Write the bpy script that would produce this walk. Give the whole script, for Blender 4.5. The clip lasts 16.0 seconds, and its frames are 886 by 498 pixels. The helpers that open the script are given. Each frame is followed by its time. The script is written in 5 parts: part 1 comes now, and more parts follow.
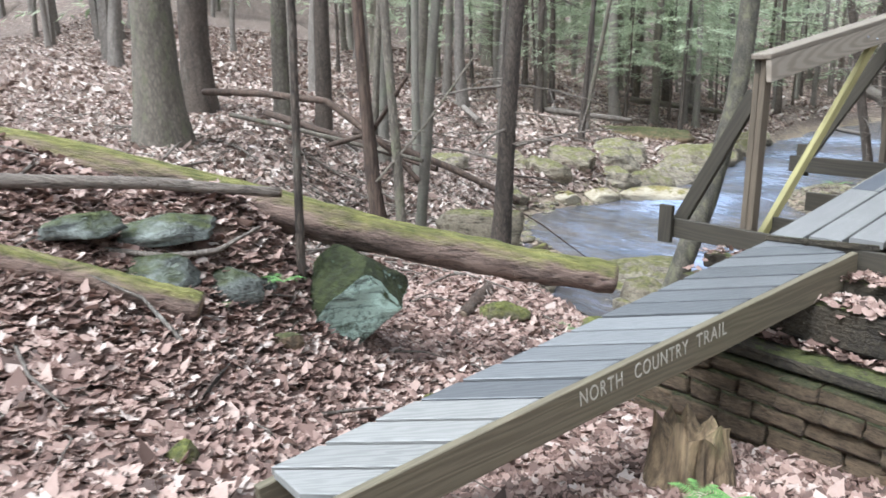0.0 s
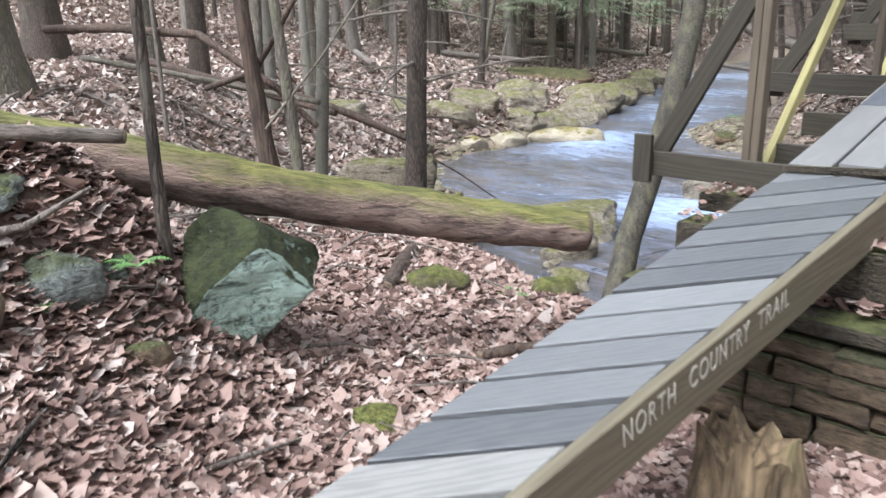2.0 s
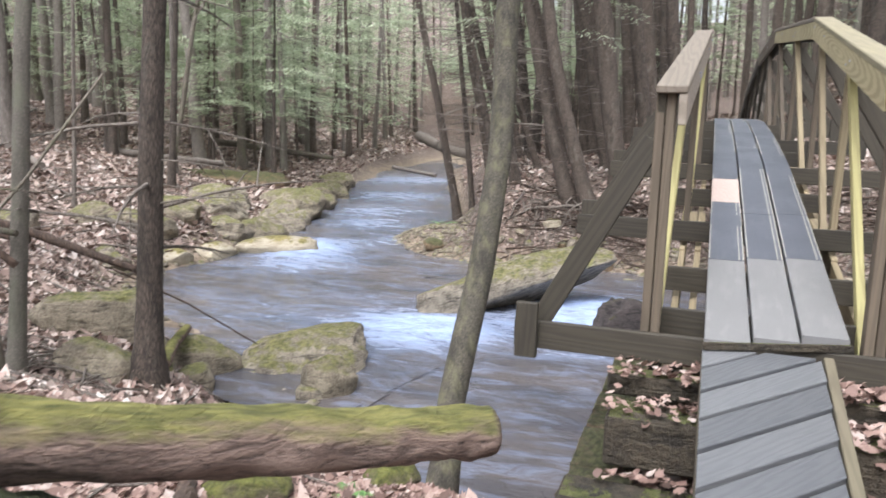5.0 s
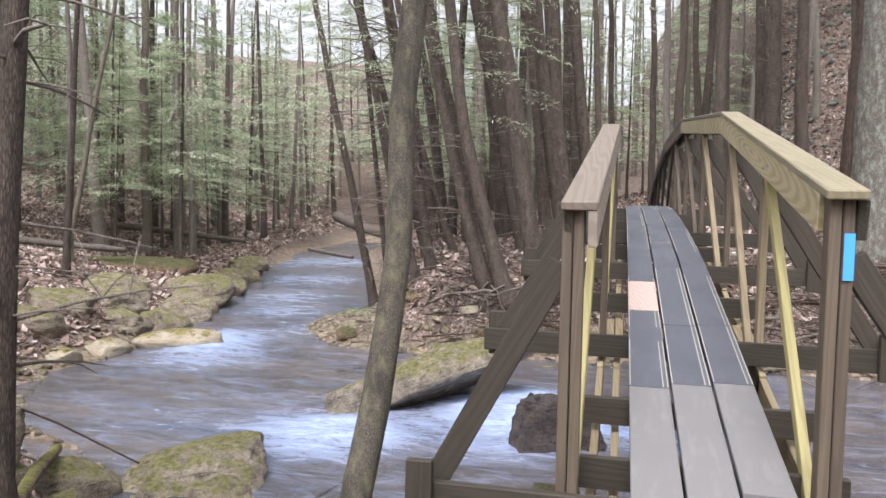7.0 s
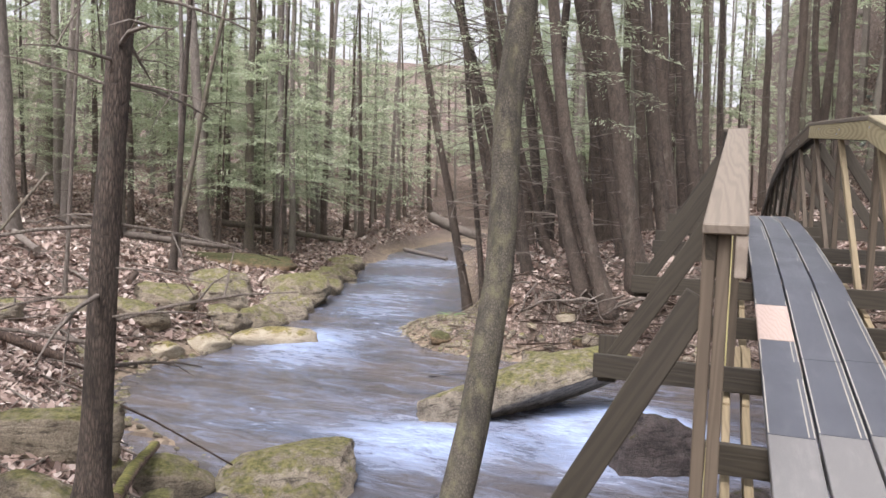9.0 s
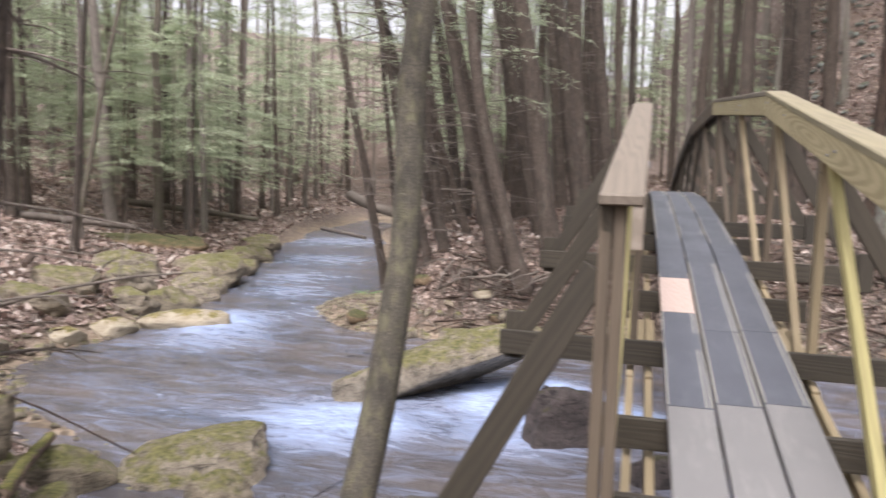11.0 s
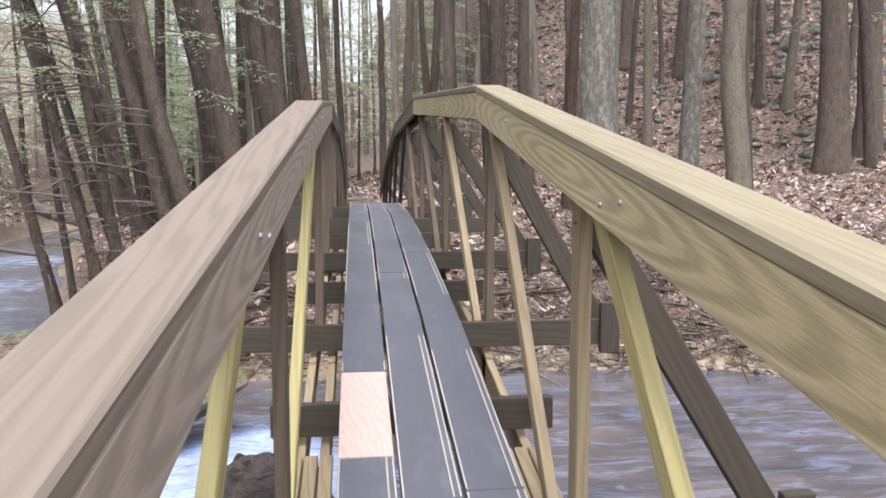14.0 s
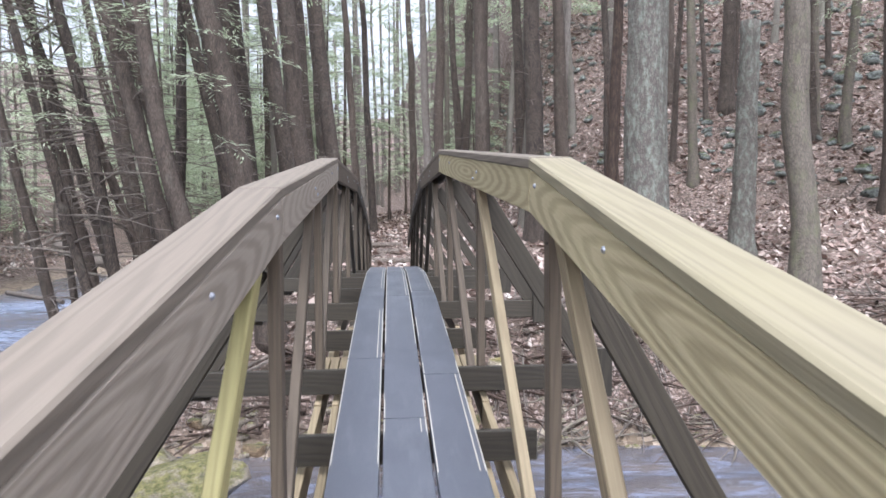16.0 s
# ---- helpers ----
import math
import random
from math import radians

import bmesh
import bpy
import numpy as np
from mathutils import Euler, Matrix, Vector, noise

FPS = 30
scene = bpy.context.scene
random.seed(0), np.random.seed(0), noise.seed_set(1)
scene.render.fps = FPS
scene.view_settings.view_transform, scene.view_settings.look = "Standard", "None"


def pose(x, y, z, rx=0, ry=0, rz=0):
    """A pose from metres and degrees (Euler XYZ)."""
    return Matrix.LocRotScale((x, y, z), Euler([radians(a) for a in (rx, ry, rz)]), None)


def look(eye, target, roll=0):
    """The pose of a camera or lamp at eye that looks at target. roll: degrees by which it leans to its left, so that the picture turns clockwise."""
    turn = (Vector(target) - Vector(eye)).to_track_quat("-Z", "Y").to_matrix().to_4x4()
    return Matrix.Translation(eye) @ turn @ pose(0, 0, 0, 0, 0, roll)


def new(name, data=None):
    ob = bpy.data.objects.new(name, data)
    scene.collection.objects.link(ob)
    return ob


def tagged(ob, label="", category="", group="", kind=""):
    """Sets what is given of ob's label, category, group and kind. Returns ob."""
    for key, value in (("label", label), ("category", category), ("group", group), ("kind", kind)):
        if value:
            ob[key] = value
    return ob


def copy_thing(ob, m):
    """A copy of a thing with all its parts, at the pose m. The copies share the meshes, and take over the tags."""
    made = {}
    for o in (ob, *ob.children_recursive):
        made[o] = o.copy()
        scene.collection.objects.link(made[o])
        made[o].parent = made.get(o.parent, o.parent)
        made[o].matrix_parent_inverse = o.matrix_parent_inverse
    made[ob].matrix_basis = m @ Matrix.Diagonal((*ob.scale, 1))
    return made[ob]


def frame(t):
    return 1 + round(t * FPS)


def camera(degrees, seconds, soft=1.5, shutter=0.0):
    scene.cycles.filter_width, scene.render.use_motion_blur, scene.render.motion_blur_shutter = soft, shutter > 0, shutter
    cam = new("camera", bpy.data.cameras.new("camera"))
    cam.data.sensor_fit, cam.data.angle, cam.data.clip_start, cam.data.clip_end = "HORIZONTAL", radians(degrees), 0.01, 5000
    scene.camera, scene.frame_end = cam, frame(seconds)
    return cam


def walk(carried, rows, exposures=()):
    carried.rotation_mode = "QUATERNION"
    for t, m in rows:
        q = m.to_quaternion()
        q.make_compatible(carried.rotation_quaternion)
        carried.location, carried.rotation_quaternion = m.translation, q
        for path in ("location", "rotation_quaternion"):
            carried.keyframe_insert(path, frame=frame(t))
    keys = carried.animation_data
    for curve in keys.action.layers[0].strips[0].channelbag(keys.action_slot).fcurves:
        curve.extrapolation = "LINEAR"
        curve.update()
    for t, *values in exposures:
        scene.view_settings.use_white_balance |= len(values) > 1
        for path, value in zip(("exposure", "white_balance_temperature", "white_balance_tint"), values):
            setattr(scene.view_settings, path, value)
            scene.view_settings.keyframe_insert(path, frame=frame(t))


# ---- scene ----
cam = camera(61.2, 16.0, soft=1.5, shutter=0.4)
EXPOSURE = 0.95
METRES, EYE, TILT, LEAN, TURN = 8.0, 1.5, -13.0, 0.0, 52.0
ROWS = [
    (0.0, 0.0, 0.0, 0.0, 0.0, 0.0, -0.0),
    (0.5, 0.0047, 0.0368, -0.0074, -3.22, -0.73, 1.33),
    (1.0, 0.0086, 0.0729, -0.0065, -5.76, -2.18, 2.31),
    (1.5, -0.0046, 0.1189, -0.0036, -7.63, -3.38, 2.84),
    (2.0, -0.0157, 0.168, 0.0018, -7.88, -3.84, 3.04),
    (2.5, -0.036, 0.2056, 0.0155, -8.22, -3.57, 3.25),
    (3.0, -0.0597, 0.2311, 0.0295, -10.17, -2.59, 3.21),
    (3.5, -0.0672, 0.2612, 0.0407, -12.68, -1.43, 3.27),
    (4.0, -0.0731, 0.2831, 0.0493, -17.34, -0.39, 3.64),
    (4.5, -0.085, 0.311, 0.0562, -24.28, 0.78, 4.34),
    (5.0, -0.0849, 0.3237, 0.0671, -32.23, 1.46, 5.52),
    (7.5, -0.0027, 0.3855, 0.1089, -38.15, 7.44, 7.01),
    (8.0, 0.0054, 0.4001, 0.1154, -33.93, 7.99, 5.99),
    (10.5, 0.0033, 0.4163, 0.1186, -30.4, 6.69, 4.62),
    (11.0, 0.0213, 0.4187, 0.117, -37.16, 5.24, 6.09),
    (11.5, 0.0597, 0.4181, 0.1224, -44.0, 4.07, 7.69),
    (12.0, 0.0882, 0.434, 0.1277, -49.48, 3.24, 8.98),
    (12.5, 0.1178, 0.4621, 0.1382, -53.65, 2.67, 9.88),
    (13.0, 0.1671, 0.4867, 0.1485, -55.68, 2.2, 10.51),
    (13.5, 0.2064, 0.5122, 0.1604, -56.6, 2.05, 10.87),
    (14.0, 0.2449, 0.5423, 0.1765, -57.92, 1.7, 11.09),
    (14.5, 0.2915, 0.5617, 0.1895, -58.16, 1.96, 11.19),
    (15.0, 0.3269, 0.5891, 0.2005, -57.28, 2.64, 11.13),
    (15.5, 0.3622, 0.6137, 0.2216, -56.86, 3.45, 11.13),
    (16.0, 0.4118, 0.6331, 0.2389, -55.32, 4.79, 11.23),
]
walk(cam, [(t, pose(0, 0, EYE, TILT, LEAN, TURN) @ pose(METRES * x, METRES * y, METRES * z, 90 + pitch, roll, yaw)) for t, x, y, z, yaw, pitch, roll in ROWS],
     exposures=((0.0, EXPOSURE + 0.34, 5600, 6), (2.0, EXPOSURE + 0.3, 5750, 9), (5.0, EXPOSURE + 0.22, 6000, 12), (7.5, EXPOSURE + 0.06, 6200, 17), (11.5, EXPOSURE + 0.05, 6350, 18), (13.5, EXPOSURE + 0.15, 6250, 18), (16.0, EXPOSURE + 0.28, 5650, 15)))

# ---- sky and sun: an overcast day ----
world = bpy.data.worlds.new("overcast_sky")
scene.world = world
world.use_nodes = True
wn, wl = world.node_tree.nodes, world.node_tree.links
sky = wn.new("ShaderNodeTexSky")
sky.sky_type, sky.sun_disc = "NISHITA", False
sky.sun_elevation, sky.sun_rotation = radians(58), radians(184)
sky.air_density, sky.dust_density, sky.ozone_density = 1.2, 5.0, 1.0
pale = wn.new("ShaderNodeHueSaturation")
pale.inputs["Saturation"].default_value = 0.12
wl.new(sky.outputs[0], pale.inputs["Color"])
wl.new(pale.outputs[0], wn["Background"].inputs["Color"])
wn["Background"].inputs["Strength"].default_value = 0.15
sun = new("sun", bpy.data.lights.new("sun", "SUN"))
sun.data.energy, sun.data.angle, sun.data.color = 1.5, radians(25), (1.0, 0.97, 0.94)
sun.matrix_world = look((0, 0, 30), (0 + math.sin(radians(184)) * -16, math.cos(radians(184)) * -16, 4))


# ---- materials ----
class Mat:
    """A node material under construction."""

    def __init__(self, name):
        self.m = bpy.data.materials.new(name)
        self.m.use_nodes = True
        self.nt = self.m.node_tree
        self.bsdf = self.nt.nodes["Principled BSDF"]

    def n(self, kind, **values):
        node = self.nt.nodes.new("ShaderNode" + kind)
        for key, value in values.items():
            if key in node.inputs:
                node.inputs[key].default_value = value
        return node

    def link(self, a, b):
        self.nt.links.new(a, b)

    def coords(self, scale=(1, 1, 1), kind="Object", shift=True):
        tc = self.n("TexCoord")
        mp = self.n("Mapping")
        mp.inputs["Scale"].default_value = scale
        src = tc.outputs[kind]
        if shift:
            info = self.n("ObjectInfo")
            mul = self.n("Math")
            mul.operation = "MULTIPLY"
            mul.inputs[1].default_value = 37.0
            self.link(info.outputs["Random"], mul.inputs[0])
            add = self.n("VectorMath")
            add.operation = "ADD"
            self.link(src, add.inputs[0])
            self.link(mul.outputs[0], add.inputs[1])
            src = add.outputs[0]
        self.link(src, mp.inputs["Vector"])
        return mp.outputs[0]

    def noise(self, vec, scale, detail=4.0, rough=0.6, distort=0.0):
        t = self.n("TexNoise", Scale=scale, Detail=detail, Roughness=rough, Distortion=distort)
        self.link(vec, t.inputs["Vector"])
        return t.outputs["Fac"]

    def voronoi(self, vec, scale, feature="F1", out="Distance"):
        t = self.n("TexVoronoi", Scale=scale)
        t.feature = feature
        self.link(vec, t.inputs["Vector"])
        return t.outputs[out]

    def ramp(self, fac, *stops):
        r = self.n("ValToRGB")
        el = r.color_ramp.elements
        while len(el) < len(stops):
            el.new(0.5)
        for e, (at, col) in zip(el, stops):
            e.position = at
            e.color = (*col, 1) if len(col) == 3 else col
        self.link(fac, r.inputs[0])
        return r.outputs["Color"]

    def mix(self, fac, a, b, blend="MIX"):
        x = self.n("Mix")
        x.data_type, x.blend_type = "RGBA", blend
        for sock, v in ((x.inputs[0], fac), (x.inputs[6], a), (x.inputs[7], b)):
            if isinstance(v, (int, float)):
                sock.default_value = v
            elif isinstance(v, tuple):
                sock.default_value = (*v, 1)
            else:
                self.link(v, sock)
        return x.outputs[2]

    def math(self, op, a, b=0.0):
        x = self.n("Math")
        x.operation = op
        for sock, v in zip(x.inputs, (a, b)):
            if isinstance(v, (int, float)):
                sock.default_value = v
            else:
                self.link(v, sock)
        return x.outputs[0]

    def up(self):
        g = self.n("NewGeometry")
        s = self.n("SeparateXYZ")
        self.link(g.outputs["Normal"], s.inputs[0])
        return s.outputs["Z"]

    def island(self):
        return self.n("NewGeometry").outputs["Random Per Island"]

    def obrandom(self):
        return self.n("ObjectInfo").outputs["Random"]

    def thin(self, colour, share):
        """Lets light through a thin leaf."""
        tr = self.n("BsdfTranslucent")
        self.link(colour, tr.inputs["Color"])
        mx = self.n("MixShader", Fac=share)
        out = self.nt.nodes["Material Output"]
        self.link(self.bsdf.outputs[0], mx.inputs[1])
        self.link(tr.outputs[0], mx.inputs[2])
        self.link(mx.outputs[0], out.inputs["Surface"])

    def done(self, colour, rough=0.8, bump=None, strength=0.4, distance=0.01, **extra):
        b = self.bsdf
        if isinstance(colour, tuple):
            b.inputs["Base Color"].default_value = (*colour, 1)
        else:
            self.link(colour, b.inputs["Base Color"])
        if isinstance(rough, (int, float)):
            b.inputs["Roughness"].default_value = rough
        else:
            self.link(rough, b.inputs["Roughness"])
        if bump is not None:
            bp = self.n("Bump", Strength=strength, Distance=distance)
            self.link(bump, bp.inputs["Height"])
            self.link(bp.outputs[0], b.inputs["Normal"])
        for key, value in extra.items():
            b.inputs[key.replace("_", " ")].default_value = value
        return self.m


def lumber_mat(name, dark, light, tint=None, rough=0.75, ring=20.0, spread=0.25, soft=0.5, cathedral=False):
    """Sawn boards: the grain runs along local y."""
    mean = tuple((a + b) / 2 for a, b in zip(dark, light))
    lo, hi = tuple(a + (m - a) * soft for a, m in zip(dark, mean)), tuple(b + (m - b) * soft for b, m in zip(light, mean))
    k = Mat(name)
    v = k.coords((1, 0.085 if cathedral else 0.055, 1), shift=not cathedral)
    w = k.n("TexWave", Scale=ring, Distortion=11.0, Detail=2.0)
    w.inputs["Detail Scale"].default_value = 0.9
    w.wave_type, w.bands_direction = "BANDS", "DIAGONAL"
    if cathedral:
        w.wave_type, w.rings_direction = "RINGS", "SPHERICAL"
        w.inputs["Distortion"].default_value = 2.6
        w.inputs["Detail Scale"].default_value = 1.6
    k.link(v, w.inputs["Vector"])
    fine = k.noise(k.coords((1, 0.03, 1)), 160.0, 3.0)
    big = k.noise(k.coords((1, 0.35, 1)), 4.0, 4.0)
    col = k.ramp(w.outputs["Fac"], (0.05, tuple(c * 0.85 for c in lo)), (0.3, lo), (0.7, hi))
    col = k.mix(k.math("MULTIPLY", fine, 0.55), col, tuple(c * 0.55 for c in dark))
    col = k.mix(k.ramp(big, (0.45, (0, 0, 0)), (0.75, (0.55, 0.55, 0.55))), col, tint or tuple(c * 0.7 for c in light))
    col = k.mix(spread, col, k.ramp(k.obrandom(), (0.0, tuple(c * 0.55 for c in dark)), (1.0, light)))
    height = k.math("ADD", k.math("MULTIPLY", fine, 0.6), k.math("MULTIPLY", w.outputs["Fac"], 0.5))
    return k.done(col, rough, height, 0.35, 0.004)


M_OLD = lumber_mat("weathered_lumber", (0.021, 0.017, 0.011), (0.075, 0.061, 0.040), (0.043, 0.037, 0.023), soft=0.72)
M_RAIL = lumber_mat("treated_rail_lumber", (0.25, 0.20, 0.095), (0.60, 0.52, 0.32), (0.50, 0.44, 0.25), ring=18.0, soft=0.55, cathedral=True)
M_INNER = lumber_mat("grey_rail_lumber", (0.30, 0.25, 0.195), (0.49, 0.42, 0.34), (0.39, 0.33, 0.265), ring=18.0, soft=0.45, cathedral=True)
M_CAP = lumber_mat("rail_cap_lumber", (0.155, 0.128, 0.097), (0.255, 0.212, 0.163), (0.165, 0.137, 0.106), ring=17.0, soft=0.65)
M_CAPY = lumber_mat("rail_cap_algae_lumber", (0.22, 0.19, 0.12), (0.31, 0.27, 0.178), (0.28, 0.25, 0.125), ring=17.0)
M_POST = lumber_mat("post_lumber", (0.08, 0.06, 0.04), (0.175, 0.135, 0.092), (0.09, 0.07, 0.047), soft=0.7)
M_YELLOW = lumber_mat("fresh_treated_lumber", (0.36, 0.31, 0.13), (0.53, 0.47, 0.21), (0.46, 0.41, 0.17))
M_TAN = lumber_mat("tan_treated_lumber", (0.28, 0.215, 0.125), (0.39, 0.315, 0.19), (0.28, 0.23, 0.13))
M_RAMP = lumber_mat("ramp_plank_lumber", (0.095, 0.099, 0.105), (0.265, 0.263, 0.258), (0.10, 0.105, 0.113), rough=0.38, soft=0.72, ring=24.0, spread=0.6)
M_BLEACH = lumber_mat("bleached_plank_lumber", (0.13, 0.127, 0.12), (0.29, 0.28, 0.26), (0.20, 0.195, 0.185), rough=0.5, ring=24.0, spread=0.4)
M_SIDE = lumber_mat("ramp_side_lumber", (0.11, 0.09, 0.058), (0.19, 0.16, 0.105), (0.10, 0.09, 0.05))


def deck_mat(name, base, worn):
    k = Mat(name)
    v = k.coords((1, 1, 1))
    grit = k.noise(v, 350.0, 2.0)
    scuff = k.noise(k.coords((1, 0.12, 1)), 16.0, 5.0, 0.7)
    cloud = k.noise(v, 2.2, 4.0)
    col = k.mix(k.ramp(scuff, (0.52, (0, 0, 0)), (0.72, (0.7, 0.7, 0.7))), base, worn)
    col = k.mix(k.math("MULTIPLY", cloud, 0.5), col, tuple(c * 0.62 for c in base))
    col = k.mix(k.math("MULTIPLY", grit, 0.35), col, tuple(min(1, c * 1.9) for c in base))
    return k.done(col, k.math("ADD", 0.38, k.math("MULTIPLY", cloud, 0.25)), grit, 0.3, 0.003)


M_DECK = deck_mat("dark_grit_decking", (0.075, 0.08, 0.092), (0.14, 0.147, 0.16))
M_DECKG = deck_mat("grey_worn_decking", (0.16, 0.155, 0.15), (0.25, 0.24, 0.225))
M_EDGE = deck_mat("bare_board_edge", (0.34, 0.32, 0.27), (0.42, 0.39, 0.33))
M_PATCH = lumber_mat("bare_repair_board", (0.42, 0.32, 0.26), (0.54, 0.43, 0.37), (0.50, 0.40, 0.36), rough=0.6, soft=0.85)
k = Mat("blue_blaze_paint")
M_BLUE = k.done(k.mix(k.math("MULTIPLY", k.noise(k.coords(), 30.0), 0.3), (0.06, 0.34, 0.84), (0.11, 0.42, 0.86)), 0.55)
k = Mat("pale_routed_letter")
M_LETTER = k.done(k.mix(k.noise(k.coords(), 60.0), (0.50, 0.47, 0.40), (0.34, 0.31, 0.25)), 0.8)
k = Mat("galvanized_bolt")
M_BOLT = k.done(k.mix(k.noise(k.coords(), 90.0), (0.42, 0.43, 0.46), (0.30, 0.31, 0.34)), 0.45, Metallic=0.8)


def bark_mat(name, dark, light, lichen, amount, vert=0.16, scale=26.0, relief=1.0, patchy=4.5):
    k = Mat(name)
    v = k.coords((1, 1, vert))
    cracks = k.voronoi(v, scale, "DISTANCE_TO_EDGE")
    rough = k.noise(v, scale * 2.2, 5.0, 0.7)
    patch = k.noise(k.coords((1, 1, 0.55)), patchy, 5.0, 0.65)
    col = k.ramp(k.math("ADD", k.math("MULTIPLY", cracks, 1.4), k.math("MULTIPLY", rough, 0.6)), (0.22, dark), (0.75, light))
    col = k.mix(k.ramp(patch, (0.6 - amount, (0, 0, 0)), (0.72 - amount * 0.6, (1, 1, 1))), col, lichen)
    col = k.mix(0.3, col, k.ramp(rough, (0.3, dark), (0.7, light)), "MIX")
    scale_off = k.noise(k.coords((1, 1, 0.3)), 9.0, 5.0, 0.75)
    col = k.mix(k.ramp(scale_off, (0.48, (0, 0, 0)), (0.62, (0.65, 0.65, 0.65))), col, tuple(c * 0.9 for c in dark))
    col = k.mix(0.22, col, k.ramp(k.obrandom(), (0, tuple(c * 0.6 for c in dark)), (1, tuple(min(1, c * 1.15) for c in light))))
    return k.done(col, 0.9, k.math("ADD", k.math("MINIMUM", cracks, 0.25), k.math("MULTIPLY", rough, 0.3)), relief, 0.03)


M_HEMLOCK = bark_mat("hemlock_bark", (0.010, 0.008, 0.006), (0.158, 0.120, 0.092), (0.16, 0.148, 0.115), 0.03, 0.2, 46.0)
M_GREY = bark_mat("grey_smooth_bark", (0.10, 0.088, 0.07), (0.23, 0.205, 0.17), (0.17, 0.175, 0.12), 0.12, 0.55, 50.0, 0.45)
M_LEAN = bark_mat("mottled_lichen_bark", (0.022, 0.019, 0.014), (0.175, 0.153, 0.115), (0.19, 0.18, 0.10), 0.12, 0.6, 75.0, 0.6, 13.0)
M_MAPLE = bark_mat("mossy_maple_bark", (0.06, 0.05, 0.038), (0.22, 0.186, 0.145), (0.14, 0.15, 0.075), 0.1, 0.3)
M_BIRCH = bark_mat("lichen_covered_bark", (0.055, 0.047, 0.038), (0.20, 0.178, 0.148), (0.30, 0.345, 0.28), 0.13, 0.4, 26.0, 1.0, 9.0)
# bark of the far trunks, paled to put the distance haze into its colour
M_HAZEBARK = bark_mat("haze_tinted_far_bark", (0.10, 0.085, 0.07), (0.29, 0.252, 0.215), (0.25, 0.24, 0.195), 0.03)
M_DEAD = bark_mat("rotten_reddish_wood", (0.022, 0.015, 0.011), (0.12, 0.078, 0.055), (0.11, 0.085, 0.06), 0.05, 0.12, 20.0)
M_TWIG = bark_mat("bare_twig_bark", (0.09, 0.072, 0.06), (0.23, 0.195, 0.16), (0.25, 0.235, 0.20), 0.05)


def mossy_mat(name, dark, light, moss, lo, hi, scale=5.0, at=(0.34, 0.64), along=False):
    """Moss grows where the surface faces up, in patches."""
    k = Mat(name)
    v = k.coords((1, 1, 1))
    if along:
        spin = k.n("VectorRotate", Angle=radians(38))
        spin.rotation_type = "Z_AXIS"
        k.link(v, spin.inputs["Vector"])
        slope = k.n("VectorRotate", Angle=radians(12))
        slope.rotation_type = "X_AXIS"
        k.link(spin.outputs[0], slope.inputs["Vector"])
        flat = k.n("Mapping")
        flat.inputs["Scale"].default_value = (1, 0.16, 1)
        k.link(slope.outputs[0], flat.inputs["Vector"])
        v = flat.outputs[0]
    a = k.noise(v, scale, 6.0, 0.65)
    b = k.noise(v, scale * 9, 4.0, 0.7)
    col = k.ramp(k.math("ADD", k.math("MULTIPLY", a, 0.55), k.math("MULTIPLY", b, 0.45)), (at[0], dark), (at[1], light))
    strata = k.noise(k.coords((0.35, 0.35, 1.6)), scale * 2.2, 5.0, 0.7, 0.4)
    col = k.mix(k.ramp(strata, (0.34, (0.85, 0.85, 0.85)), (0.46, (0, 0, 0))), col, tuple(c * 0.7 for c in dark))
    cover = k.math("ADD", k.up(), k.math("MULTIPLY", k.math("SUBTRACT", k.noise(v, scale * 0.9, 5.0, 0.7), 0.5), 1.7))
    tuft = k.noise(v, scale * 2.6, 5.0, 0.7)
    green = k.mix(k.ramp(tuft, (0.38, (0, 0, 0)), (0.62, (1, 1, 1))), tuple(c * f for c, f in zip(moss, (0.36, 0.40, 0.32))), tuple(min(1, c * 1.1) for c in moss))
    col = k.mix(k.ramp(cover, (lo, (0, 0, 0)), (hi, (1, 1, 1))), col, green)
    return k.done(col, 0.9, k.math("ADD", k.math("ADD", a, strata), k.math("MULTIPLY", b, 0.7)), 1.0, 0.06)


M_ROCK = mossy_mat("sandstone_rock", (0.05, 0.039, 0.028), (0.46, 0.395, 0.30), (0.23, 0.21, 0.08), 0.72, 1.2)
M_PALEROCK = mossy_mat("pale_wet_stone", (0.27, 0.22, 0.15), (0.50, 0.44, 0.33), (0.27, 0.22, 0.08), 0.85, 1.15, 3.0)
M_MOSSROCK = mossy_mat("moss_topped_rock", (0.07, 0.055, 0.036), (0.43, 0.365, 0.265), (0.21, 0.195, 0.07), 0.6, 1.15)
M_WETROCK = mossy_mat("dark_wet_rock", (0.016, 0.013, 0.013), (0.13, 0.105, 0.095), (0.08, 0.07, 0.035), 0.9, 1.3, 6.0)
M_MINT = mossy_mat("mint_lichen_boulder", (0.045, 0.055, 0.035), (0.48, 0.61, 0.51), (0.042, 0.050, 0.012), -0.05, 0.3, 4.2, (0.36, 0.5))
M_OUTCROP = mossy_mat("grey_outcrop_rock", (0.03, 0.03, 0.026), (0.25, 0.27, 0.24), (0.075, 0.085, 0.022), 0.45, 1.0, 4.0, (0.34, 0.56))
M_TIMBER = mossy_mat("mossy_crib_timber", (0.022, 0.018, 0.012), (0.085, 0.066, 0.042), (0.12, 0.125, 0.035), 0.95, 1.5, 5.0)
